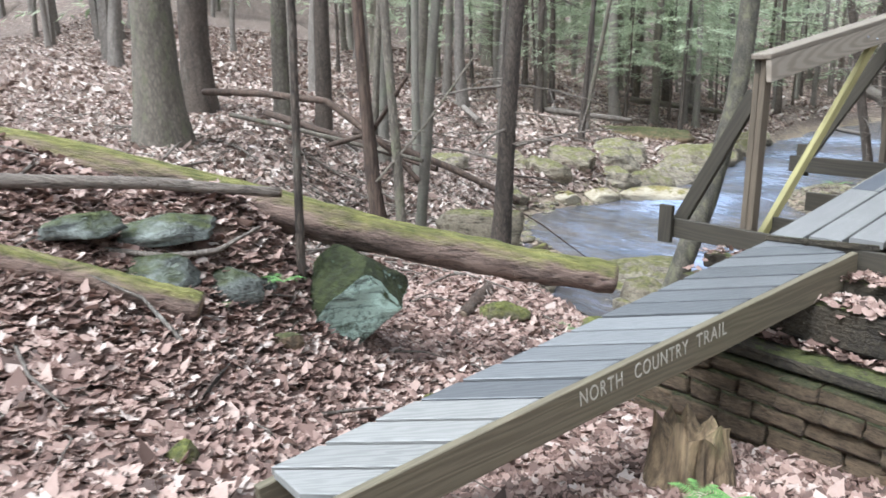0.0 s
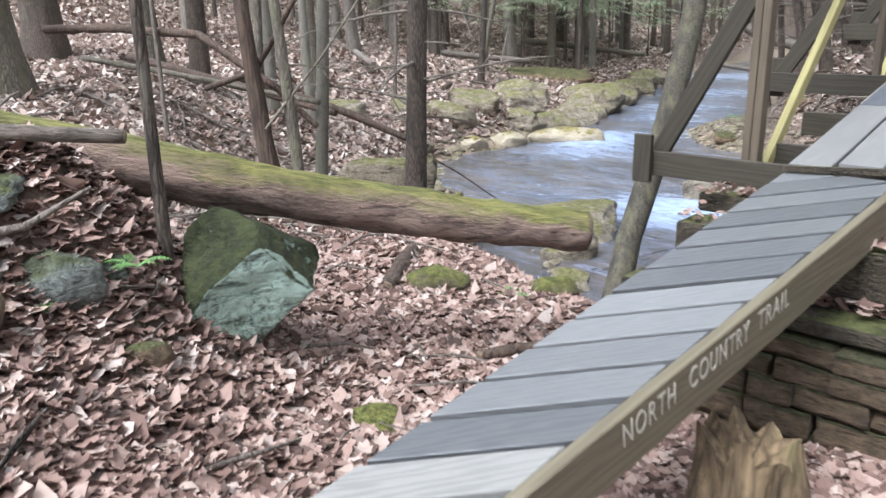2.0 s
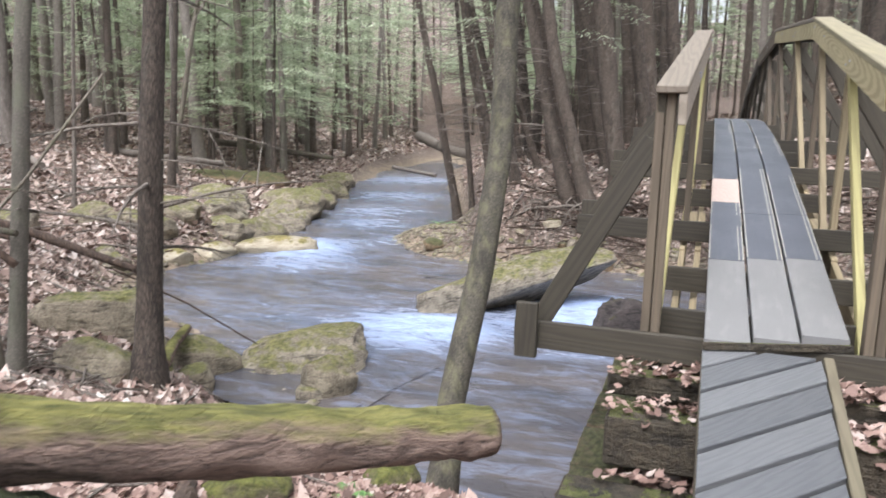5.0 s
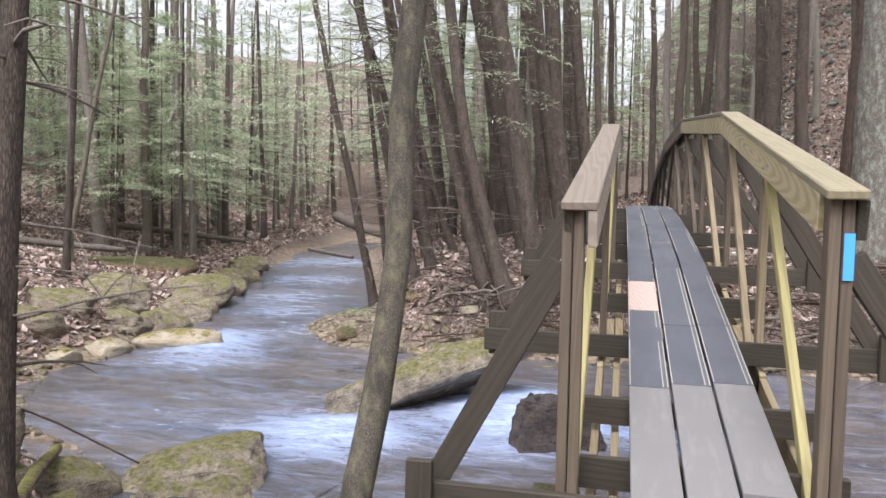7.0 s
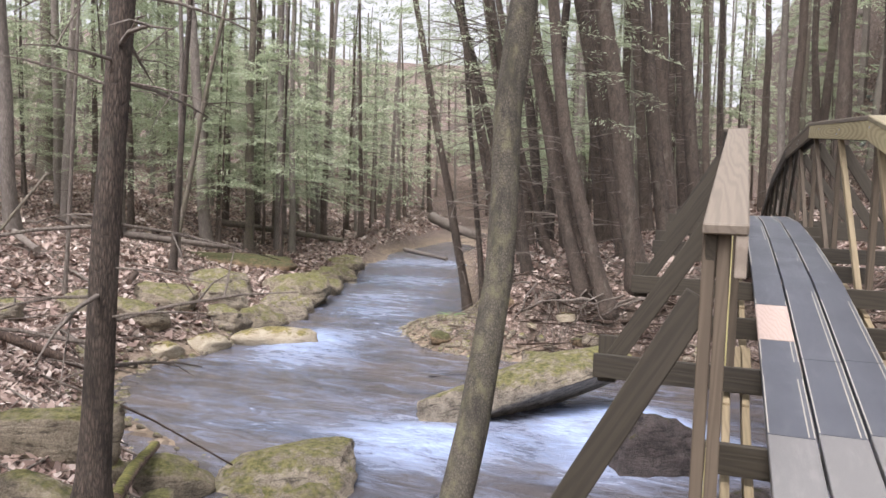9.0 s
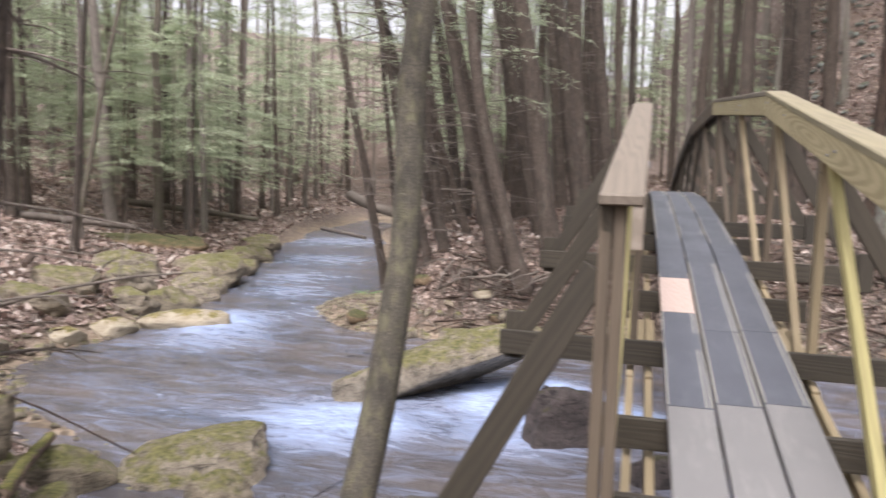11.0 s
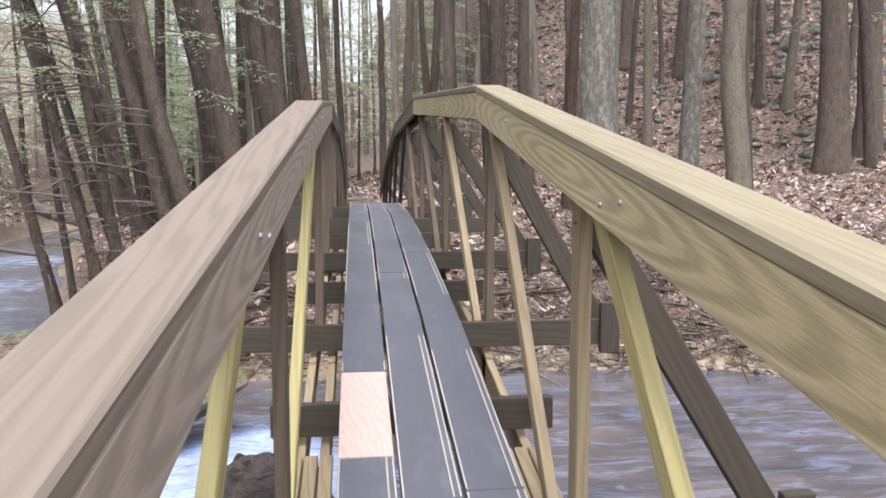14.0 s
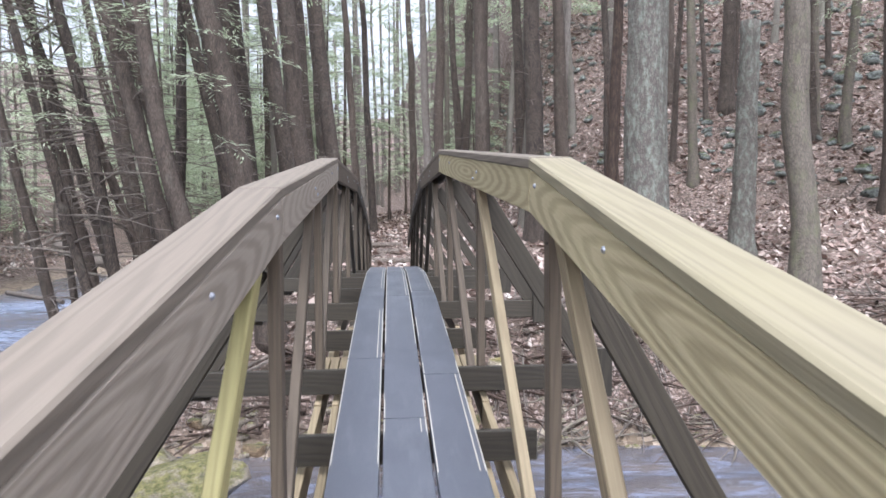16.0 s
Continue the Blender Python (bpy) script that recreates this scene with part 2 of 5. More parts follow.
M_LOG = mossy_mat("mossy_fallen_log_bark", (0.03, 0.018, 0.013), (0.33, 0.23, 0.18), (0.27, 0.25, 0.075), 0.3, 0.8, 9.0, (0.33, 0.56), True)
M_POLE = mossy_mat("barkless_grey_wood", (0.10, 0.078, 0.06), (0.30, 0.25, 0.205), (0.2, 0.18, 0.1), 1.2, 1.6, 9.0, (0.3, 0.62), True)
M_MOSS = mossy_mat("bright_moss_cushion", (0.05, 0.045, 0.025), (0.22, 0.19, 0.10), (0.215, 0.215, 0.05), 0.3, 0.85, 8.0)
M_WALLSTONE = mossy_mat("sandstone_block", (0.05, 0.036, 0.022), (0.31, 0.215, 0.125), (0.10, 0.10, 0.035), 0.5, 1.1)
M_STUMP = bark_mat("rotting_stump_wood", (0.035, 0.022, 0.013), (0.36, 0.255, 0.145), (0.13, 0.13, 0.045), 0.06, 0.10, 18.0)
k = Mat("cut_wood_end")
M_CUT = k.done(k.ramp(k.noise(k.coords(), 25.0, 5.0), (0.3, (0.07, 0.05, 0.035)), (0.7, (0.2, 0.15, 0.1))), 0.9)


k = Mat("leaf_litter_ground")
v = k.coords((1, 1, 1), shift=False)
vw = k.n("VectorMath")
warpn = k.n("TexNoise", Scale=14.0, Detail=3.0)
k.link(v, warpn.inputs["Vector"])
vw.operation = "MULTIPLY_ADD"
k.link(warpn.outputs["Color"], vw.inputs[0])
vw.inputs[1].default_value = (0.09, 0.09, 0.09)
k.link(v, vw.inputs[2])
cell = k.voronoi(vw.outputs[0], 17.0, "F1", "Color")
edge = k.voronoi(vw.outputs[0], 17.0, "DISTANCE_TO_EDGE")
sep = k.n("SeparateColor")
k.link(cell, sep.inputs[0])
patch = k.noise(v, 0.7, 5.0, 0.65)
col = k.ramp(sep.outputs[0], (0.0, (0.045, 0.03, 0.022)), (0.35, (0.14, 0.098, 0.075)), (0.7, (0.27, 0.20, 0.162)), (1.0, (0.44, 0.36, 0.31)))
col = k.mix(k.ramp(edge, (0.0, (1, 1, 1)), (0.12, (0, 0, 0))), col, (0.055, 0.036, 0.026))
col = k.mix(k.ramp(patch, (0.52, (0, 0, 0)), (0.75, (0.75, 0.75, 0.75))), col, (0.14, 0.095, 0.065))
brush = k.noise(v, 2.1, 6.0, 0.75)
col = k.mix(k.ramp(brush, (0.5, (0, 0, 0)), (0.62, (0.8, 0.8, 0.8))), col, (0.075, 0.058, 0.04))
geo = k.n("NewGeometry")
spl = k.n("SeparateXYZ")
k.link(geo.outputs["Position"], spl.inputs[0])
wet = k.ramp(k.math("ADD", k.math("MULTIPLY", k.math("ADD", spl.outputs["Z"], 2.0), 1.0), k.math("MULTIPLY", k.math("SUBTRACT", patch, 0.5), 1.0)), (0.15, (1, 1, 1)), (0.5, (0, 0, 0)))
pebble = k.voronoi(v, 9.0, "F1", "Color")
sp2 = k.n("SeparateColor")
k.link(pebble, sp2.inputs[0])
stones = k.ramp(sp2.outputs[1], (0.0, (0.10, 0.075, 0.05)), (0.5, (0.22, 0.165, 0.11)), (1.0, (0.34, 0.27, 0.2)))
col = k.mix(wet, col, stones)
M_GROUND = k.done(col, 0.9, k.math("ADD", k.math("MULTIPLY", sep.outputs[1], 0.7), k.noise(v, 40.0)), 0.8, 0.03)


def leaf_mat(name, *stops, speck=0.45, share=0.2):
    k = Mat(name)
    col = k.ramp(k.island(), *stops)
    col = k.mix(k.math("MULTIPLY", k.noise(k.coords(shift=False), 60.0), speck), col, (0.12, 0.08, 0.06))
    k.thin(col, share)
    return k.done(col, 0.7)


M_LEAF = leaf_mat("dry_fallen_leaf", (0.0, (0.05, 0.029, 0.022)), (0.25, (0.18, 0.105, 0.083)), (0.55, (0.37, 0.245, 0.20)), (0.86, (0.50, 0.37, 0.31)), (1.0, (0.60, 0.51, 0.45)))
# lighter copy of M_LEAF: the brighter light on distant slopes is in its colour
M_LITLEAF = leaf_mat("brightened_far_leaf", (0.0, (0.10, 0.066, 0.052)), (0.28, (0.28, 0.195, 0.16)), (0.58, (0.47, 0.36, 0.30)), (0.86, (0.60, 0.50, 0.43)), (1.0, (0.72, 0.65, 0.58)))
M_NEEDLE = leaf_mat("hemlock_needles", (0.0, (0.25, 0.30, 0.18)), (0.5, (0.40, 0.46, 0.30)), (1.0, (0.56, 0.61, 0.45)), speck=0.0, share=0.5)
k = Mat("fern_green")
M_FERN = k.done(k.ramp(k.island(), (0, (0.07, 0.16, 0.04)), (1, (0.16, 0.30, 0.085))), 0.6)

k = Mat("stream_water")
tc = k.n("TexCoord")
mp = k.n("Mapping")
mp.inputs["Rotation"].default_value = (0, 0, radians(38))
mp.inputs["Scale"].default_value = (0.6, 1.9, 1)
k.link(tc.outputs["Object"], mp.inputs["Vector"])
v = mp.outputs[0]
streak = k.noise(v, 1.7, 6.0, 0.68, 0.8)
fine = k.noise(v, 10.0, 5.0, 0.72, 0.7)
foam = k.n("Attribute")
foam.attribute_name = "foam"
# foam at the rapids, plus streaks over all the water for the sky's reflection
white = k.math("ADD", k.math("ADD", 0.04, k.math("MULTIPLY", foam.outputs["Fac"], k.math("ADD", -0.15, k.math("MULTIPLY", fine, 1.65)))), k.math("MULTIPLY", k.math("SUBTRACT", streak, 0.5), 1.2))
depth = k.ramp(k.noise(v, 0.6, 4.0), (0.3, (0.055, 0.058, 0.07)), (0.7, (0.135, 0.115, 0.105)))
# the reflected sky is painted as pale blue, in one colour with the foam
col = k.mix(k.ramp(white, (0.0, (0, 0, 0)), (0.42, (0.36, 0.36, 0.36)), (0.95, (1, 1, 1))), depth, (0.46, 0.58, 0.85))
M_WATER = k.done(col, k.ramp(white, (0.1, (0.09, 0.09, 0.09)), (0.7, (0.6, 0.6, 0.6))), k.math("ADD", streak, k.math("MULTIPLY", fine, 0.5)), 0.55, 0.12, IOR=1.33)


# ---- the lie of the land ----
def smooth(a, b, v):
    u = np.clip((v - a) / (b - a), 0.0, 1.0)
    return u * u * (3 - 2 * u)


# the stream: x, y and half-width along its middle line, from far upstream to downstream
STREAM = [(-30, 95, 3.0), (-21, 48, 2.8), (-15.2, 31, 2.6), (-13.1, 25, 2.5), (-11.6, 19, 2.6), (-9.5, 14.6, 4.0),
          (-5, 13.8, 5.4), (-2, 12.7, 6.3), (5, 11.8, 6.8), (30, 10, 6.5), (120, 0, 6.5)]
WATER = -1.93


def stream(x, y):
    """Distance from the water's edge (negative in the water) and the side (1: the near bank)."""
    x, y = np.asarray(x, float), np.asarray(y, float)
    best, bank = np.full(x.shape, 1e9), np.ones(x.shape)
    for (ax, ay, aw), (bx, by, bw) in zip(STREAM, STREAM[1:]):
        dx, dy = bx - ax, by - ay
        u = np.clip(((x - ax) * dx + (y - ay) * dy) / (dx * dx + dy * dy), 0, 1)
        d = np.hypot(x - ax - u * dx, y - ay - u * dy) - (aw + u * (bw - aw))
        side = np.where(dx * (y - ay) - dy * (x - ax) < 0, 1.0, -1.0)
        bank = np.where(d < best, side, bank)
        best = np.minimum(d, best)
    return best, bank


def ground(x, y):
    """Height of the forest floor and the stream's bed."""
    x, y = np.asarray(x, float), np.asarray(y, float)
    d, side = stream(x, y)
    bed = -1.95 - 0.35 * smooth(0, 1.2, -d)
    near = -1.95 + 1.28 * smooth(0.1, 1.9, d) + 0.7 * smooth(3.4, 6.2, d) + 0.08 * np.maximum(0, -x - 7)
    near = near + 1.0 * np.exp(-((x + 6.2) / 2.0) ** 2 - ((y - 0.6) / 2.2) ** 2) + 0.60 * np.exp(-((x + 4.78) / 0.6) ** 2 - ((y - 1.98) / 0.62) ** 2)
    near = near + 0.27 * np.exp(-((x + 1.0) / 1.3) ** 2 - ((y - 2.7) / 1.1) ** 2)
    near = near - 0.58 * smooth(4.9, 6.6, y) * smooth(5.0, 6.6, -x) * (1 - smooth(11, 14, -x))
    up = -1.95 + 0.6 * smooth(-0.1, 1.6, d) + 0.1 * d + 0.12 * np.maximum(0, d - 4)
    near = near + (up - near) * smooth(7, 14, y)
    far = -1.95 + 1.85 * smooth(-0.1, 2.2, d) + 0.13 * d
    z = np.where(d < 0, bed, np.where(side > 0, near, far))
    z = z + 0.15 * np.clip(x - 5, 0, 12) * smooth(20, 28, y)
    z = z + 0.55 * np.clip(y - 31.5 + 0.35 * (x - 10), 0, 40) * smooth(1.5, 8, x)
    bar = np.exp(-((x + 9.2) * 0.9 + (y - 20.7) * 0.35) ** 2 / 2.0 - ((y - 20.7) / 2.4) ** 2)
    z = np.maximum(z, -2.3 + 0.85 * bar)
    reach = np.hypot(x, y)
    z = z + 0.012 * np.maximum(0, reach - 38) + 0.10 * np.clip(reach - 55, 0, 90) * smooth(1.0, 14.0, d)
    bumps = 0.030 * np.sin(2.3 * x + 1.1 * y) * np.sin(1.7 * y - 0.6 * x) + 0.018 * np.sin(5.1 * x - 2.2 * y + 1) * np.sin(4.3 * y + 1.9 * x)
    big = 0.11 * np.sin(0.55 * x + 0.9) * np.sin(0.61 * y + 0.4) * smooth(6, 14, np.hypot(x + 2, y - 2))
    return np.minimum(z + bumps + big, 60.0)


def gz(x, y):
    return float(ground(x, y))


def link_mesh(name, verts, faces, material, parent=None, smooth_faces=False):
    me = bpy.data.meshes.new(name)
    me.from_pydata(verts, [], faces)
    me.materials.append(material)
    if smooth_faces:
        me.polygons.foreach_set("use_smooth", [True] * len(me.polygons))
    me.update()
    ob = new(name, me)
    ob.parent = parent
    return ob


def part(name, bm, material, parent, label=""):
    me = bpy.data.meshes.new(name)
    bm.to_mesh(me)
    bm.free()
    me.materials.append(material)
    ob = new(name, me)
    ob.parent = parent
    return tagged(ob, label)


def thing(name, label, category, group="", at=(0, 0, 0)):
    ob = new(name)
    ob.location = at
    ob.empty_display_size = 0.2
    return tagged(ob, label, category, group)


# one ground sheet, fine near the walk and coarse towards the horizon
N = 330
u = np.linspace(-1, 1, N)
stretch = np.sinh(5.6 * u) / math.sinh(5.6)
gx, gy = np.meshgrid(-4.0 + 420 * stretch, 7.0 + 420 * stretch)
gzz = ground(gx, gy)
idx = np.arange(N * N).reshape(N, N)
quads = np.stack([idx[:-1, :-1], idx[:-1, 1:], idx[1:, 1:], idx[1:, :-1]], -1).reshape(-1, 4)
land = link_mesh("ground", np.stack([gx, gy, gzz], -1).reshape(-1, 3).tolist(), quads.tolist(), M_GROUND, smooth_faces=True)
tagged(land, "forest floor of brown fallen leaves and damp soil", "ground", kind="structure")

# the water: a rippled sheet that follows the stream's bends
mid = [Vector((a, b, w)) for a, b, w in STREAM]
line = []
for i in range(len(mid) - 1):
    p0, p1, p2, p3 = mid[max(i - 1, 0)], mid[i], mid[i + 1], mid[min(i + 2, len(mid) - 1)]
    steps = max(8, int((p2 - p1).length / (0.22 if 2 < i < 9 else 0.7)))
    for s in range(steps):
        q = s / steps
        line.append(0.5 * ((2 * p1) + (p2 - p0) * q + (2 * p0 - 5 * p1 + 4 * p2 - p3) * q * q + (3 * p1 - p0 - 3 * p2 + p3) * q ** 3))
line.append(mid[-1])
ACROSS = 48
RAPIDS = [(-4.7, 14.0, 0.9, 1.0), (-7.0, 12.2, 1.1, 0.85), (-6.2, 12.5, 0.9, 0.7), (-4.2, 15.0, 1.0, 1.0), (-3.6, 14.3, 0.9, 0.95), (-4.0, 12.6, 0.9, 0.6), (-2.6, 13.6, 0.9, 0.9), (-12.2, 19.2, 1.2, 0.65), (-12.0, 17.6, 1.2, 0.55),
          (-11.4, 16.4, 1.3, 0.4), (-12.9, 23.5, 1.6, 0.4), (-9.0, 12.8, 1.6, 0.2), (-14.2, 27.0, 2.0, 0.45), (-16.0, 33.0, 2.6, 0.5), (-19.0, 42.0, 3.5, 0.5), (-10.6, 21.0, 0.9, 0.4)]
verts, uvs, foams = [], [], []
run = 0.0
for i, p in enumerate(line):
    tang = (line[min(i + 1, len(line) - 1)] - line[max(i - 1, 0)]).to_2d().normalized()
    run += (p - line[i - 1]).to_2d().length if i else 0
    for j in range(ACROSS + 1):
        o = (j / ACROSS * 2 - 1) * (p.z + 0.9)
        x, y = p.x - tang.y * o, p.y + tang.x * o
        f = sum(a * math.exp(-((x - rx) ** 2 + (y - ry) ** 2) / (r * r)) for rx, ry, r, a in RAPIDS)
        chop = noise.noise(Vector((run * 0.9, o * 2.2, 0))) * 0.035 + noise.noise(Vector((run * 2.3, o * 5.5, 4))) * 0.018
        verts.append((x, y, WATER + chop * (0.7 + 1.6 * min(f, 1)) + 0.10 * min(f, 1)))
        uvs.append((run, o))
        foams.append(min(1.0, f))
W = ACROSS + 1
faces = [(a, a + 1, a + W + 1, a + W) for i in range(len(line) - 1) for a in range(i * W, i * W + ACROSS)]
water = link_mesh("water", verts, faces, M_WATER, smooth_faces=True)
layer = water.data.uv_layers.new(name="flow")
loops = np.empty(len(water.data.loops), int)
water.data.loops.foreach_get("vertex_index", loops)
layer.data.foreach_set("uv", np.array(uvs)[loops].ravel())
water.data.attributes.new("foam", "FLOAT", "POINT").data.foreach_set("value", foams)
tagged(water, "fast shallow stream with ripples, painted silvery sky sheen and white foam", "stream", kind="structure")


# ---- lumber ----
def box_bm(w, l, h, bevel=0.004):
    bm = bmesh.new()
    bmesh.ops.create_cube(bm, size=1.0)
    bmesh.ops.scale(bm, vec=(w, l, h), verts=bm.verts)
    if bevel:
        bmesh.ops.bevel(bm, geom=bm.edges[:], offset=bevel, segments=1, affect="EDGES")
    return bm


def board(name, parent, a, b, w, h, material, label="", roll=0.0, bevel=0.004, up=(0, 0, 1)):
    """A board from a to b: w wide across, h high; its grain runs along its length."""
    a, b = Vector(a), Vector(b)
    y = (b - a).normalized()
    x = y.cross(Vector(up))
    if x.length < 1e-3:
        x = Vector((1, 0, 0))
    x.normalize()
    z = x.cross(y)
    ob = part(name, box_bm(w, (b - a).length, h, bevel), material, parent, label)
    m = Matrix((x, y, z)).transposed().to_4x4()
    ob.matrix_basis = Matrix.Translation((a + b) / 2) @ m @ pose(0, 0, 0, 0, roll, 0)
    return ob


def tube(bm, pts, radii, sides=6, cap=True, wobble=0.0, seed=0):
    """A tapering round limb swept along points."""
    rings = []
    for i, p in enumerate(pts):
        d = (Vector(pts[min(i + 1, len(pts) - 1)]) - Vector(pts[max(i - 1, 0)])).normalized()
        e = d.orthogonal().normalized() if abs(d.z) < 0.6 else Vector((1, 0, 0))
        e = (e - d * e.dot(d)).normalized()
        f = d.cross(e)
        ring = []
        for s in range(sides):
            an = 2 * math.pi * s / sides
            r = radii[i] * (1 + wobble * noise.noise(Vector((math.cos(an) * 1.5 + seed, math.sin(an) * 1.5, i * 0.35))))
            ring.append(bm.verts.new(Vector(p) + (e * math.cos(an) + f * math.sin(an)) * r))
        rings.append(ring)
    for r0, r1 in zip(rings, rings[1:]):
        for s in range(sides):
            fa = bm.faces.new((r0[s], r0[(s + 1) % sides], r1[(s + 1) % sides], r1[s]))
            fa.smooth = True
    if cap:
        bm.faces.new(rings[0][::-1])
        bm.faces.new(rings[-1])


# ---- the footbridge: an arched timber truss along y ----
X0 = -2.14
SPAN = 1.8
Y0 = 4.75


def deck_z(y):
    return float(np.interp(y, [4.65, 6.55, 8.35, 10.15, 11.95, 13.75, 15.55, 17.35, 19.15, 20.95, 22.85],
                           [0.50, 0.86, 1.18, 1.40, 1.57, 1.63, 1.57, 1.40, 1.18, 0.86, 0.50]))


def rail_z(y, side=1):
    if side < 0:
        return float(np.interp(y, [4.64, 8.45, 11.95, 15.55, 19.15, 22.86], [1.628, 2.34, 2.69, 2.72, 2.36, 1.63]))
    return float(np.interp(y, [4.64, 8.35, 11.95, 15.55, 19.15, 22.86], [1.684, 2.415, 2.755, 2.755, 2.40, 1.684]))


def rail_dx(y):
    """The railing bows a little sideways along its length."""
    return float(np.interp(y, [4.7, 8.4, 12.0], [0.0, 0.062, 0.0]))


bridge = thing("footbridge", "arched wooden footbridge with handrails over the stream", "bridge", at=(X0, Y0, 0.4))


def bb(name, a, b, w, h, material, label="", **more):
    """A board of the bridge, in world coordinates."""
    off = Vector((X0, Y0, 0.4))
    return board(name, bridge, Vector(a) - off, Vector(b) - off, w, h, material, label, **more)


posts = [Y0 + SPAN * i for i in range(11)]
random.seed(3)
for i, y in enumerate(posts):
    z = deck_z(y) - 0.045
    yb = y - 0.03 if i == 0 else y
    # the long crossbeam with its outriggers
    bb("crossbeam", (X0 - 1.22, yb, z - 0.07), (X0 + 1.22, yb, z - 0.07), 0.04, 0.14, M_OLD)
    for s in (-1, 1):
        px = ((-2.66 if i else -2.70) if s < 0 else -1.737) + rail_dx(y)
        top = rail_z(y, s) - 0.04
        if i == 0 or s < 0:
            post = bb("post", (px - 0.022 * s, y + 0.04, z - 0.14), (px - 0.022 * s, y + 0.04, top), 0.042, 0.085, M_POST, up=(0, 1, 0))
        if i == 0 or s > 0:
            outer = bb("post", (px + 0.025 * s, y + 0.045, z - 0.10), (px + 0.025 * s, y + 0.045, top), 0.042, 0.085, M_TAN if i == 1 else M_POST, up=(0, 1, 0))
        if i == 0 and s > 0:
            bm = box_bm(0.036, 0.172, 0.004, 0.0)
            blaze = part("blue_blaze", bm, M_BLUE, outer, "light blue painted trail blaze")
            blaze.matrix_parent_inverse = outer.matrix_basis.inverted()
            blaze.matrix_basis = Matrix.Translation(Vector((px + 0.027, y - 0.0035, 1.452)) - Vector((X0, Y0, 0.4))) @ pose(0, 0, 0, 90, 0, 0)
        # the brace from the outrigger's end up to the post, and its end block
        bb("brace", (X0 + s * 1.13, y + 0.045, z - 0.06), (px + 0.045 * s, y + 0.045, top - 0.22), 0.042, 0.105, M_OLD, up=(0, 1, 0), roll=90)
        bb("end_block", (X0 + s * 1.15, y + (0.088 if s < 0 and i else -0.046 if i else -0.076), z - 0.18), (X0 + s * 1.15, y + (0.088 if s < 0 and i else -0.046 if i else -0.076), z + 0.10), 0.04, 0.11, M_OLD, up=(0, 1, 0), roll=90)
        if i < 10:
            y2 = posts[i + 1]
            t2 = rail_z(y2, s) - 0.06
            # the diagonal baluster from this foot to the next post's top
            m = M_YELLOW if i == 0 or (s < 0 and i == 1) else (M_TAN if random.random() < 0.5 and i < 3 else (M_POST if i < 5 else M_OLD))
            if i < 5:
                bb("baluster", (px - 0.012 * s, y + 0.14, z - 0.12), (px - 0.012 * s + rail_dx(y2) - rail_dx(y), y2 - 0.10, t2), 0.042, 0.07, m)
            else:
                bb("baluster", (px - 0.012 * s, y + 0.12, rail_z(y, s) - 0.06), (px - 0.012 * s, y2 - 0.12, deck_z(y2) - 0.16), 0.042, 0.07, m)
    # the short joist halfway to the next crossbeam
    if i < 10:
        ym = y + SPAN / 2
        zm = deck_z(ym) - 0.045
        bb("joist", (X0 - 0.60, ym, zm - 0.07), (X0 + 0.60, ym, zm - 0.07), 0.04, 0.14, M_OLD)
        if i == 0:
            bb("joist", (X0 - 0.56, y + 0.3, deck_z(y + 0.3) - 0.115), (X0 + 0.56, y + 0.3, deck_z(y + 0.3) - 0.115), 0.04, 0.14, M_OLD)
        y2 = posts[i + 1]
        for s in (-1, 1):
            for o in (0.375, 0.475):
                bb("stringer", (X0 + s * o, y - 0.05, deck_z(y) - 0.30), (X0 + s * o, y2 + 0.05, deck_z(y2) - 0.30), 0.04, 0.14, M_TAN if i < 4 else M_POST)
            if i % 2 == 1:
                for o in (0.365, 0.425, 0.485):
                    bb("splice_board", (X0 + s * o, y + 0.1, deck_z(y + 0.1) - 0.205), (X0 + s * o, y + 0.75, deck_z(y + 0.75) - 0.205), 0.052, 0.038, M_TAN)

# rails: an inner and an outer board on the posts, and a flat cap
kinks = [4.66, 8.35, 11.95, 15.55, 19.15, 22.86]
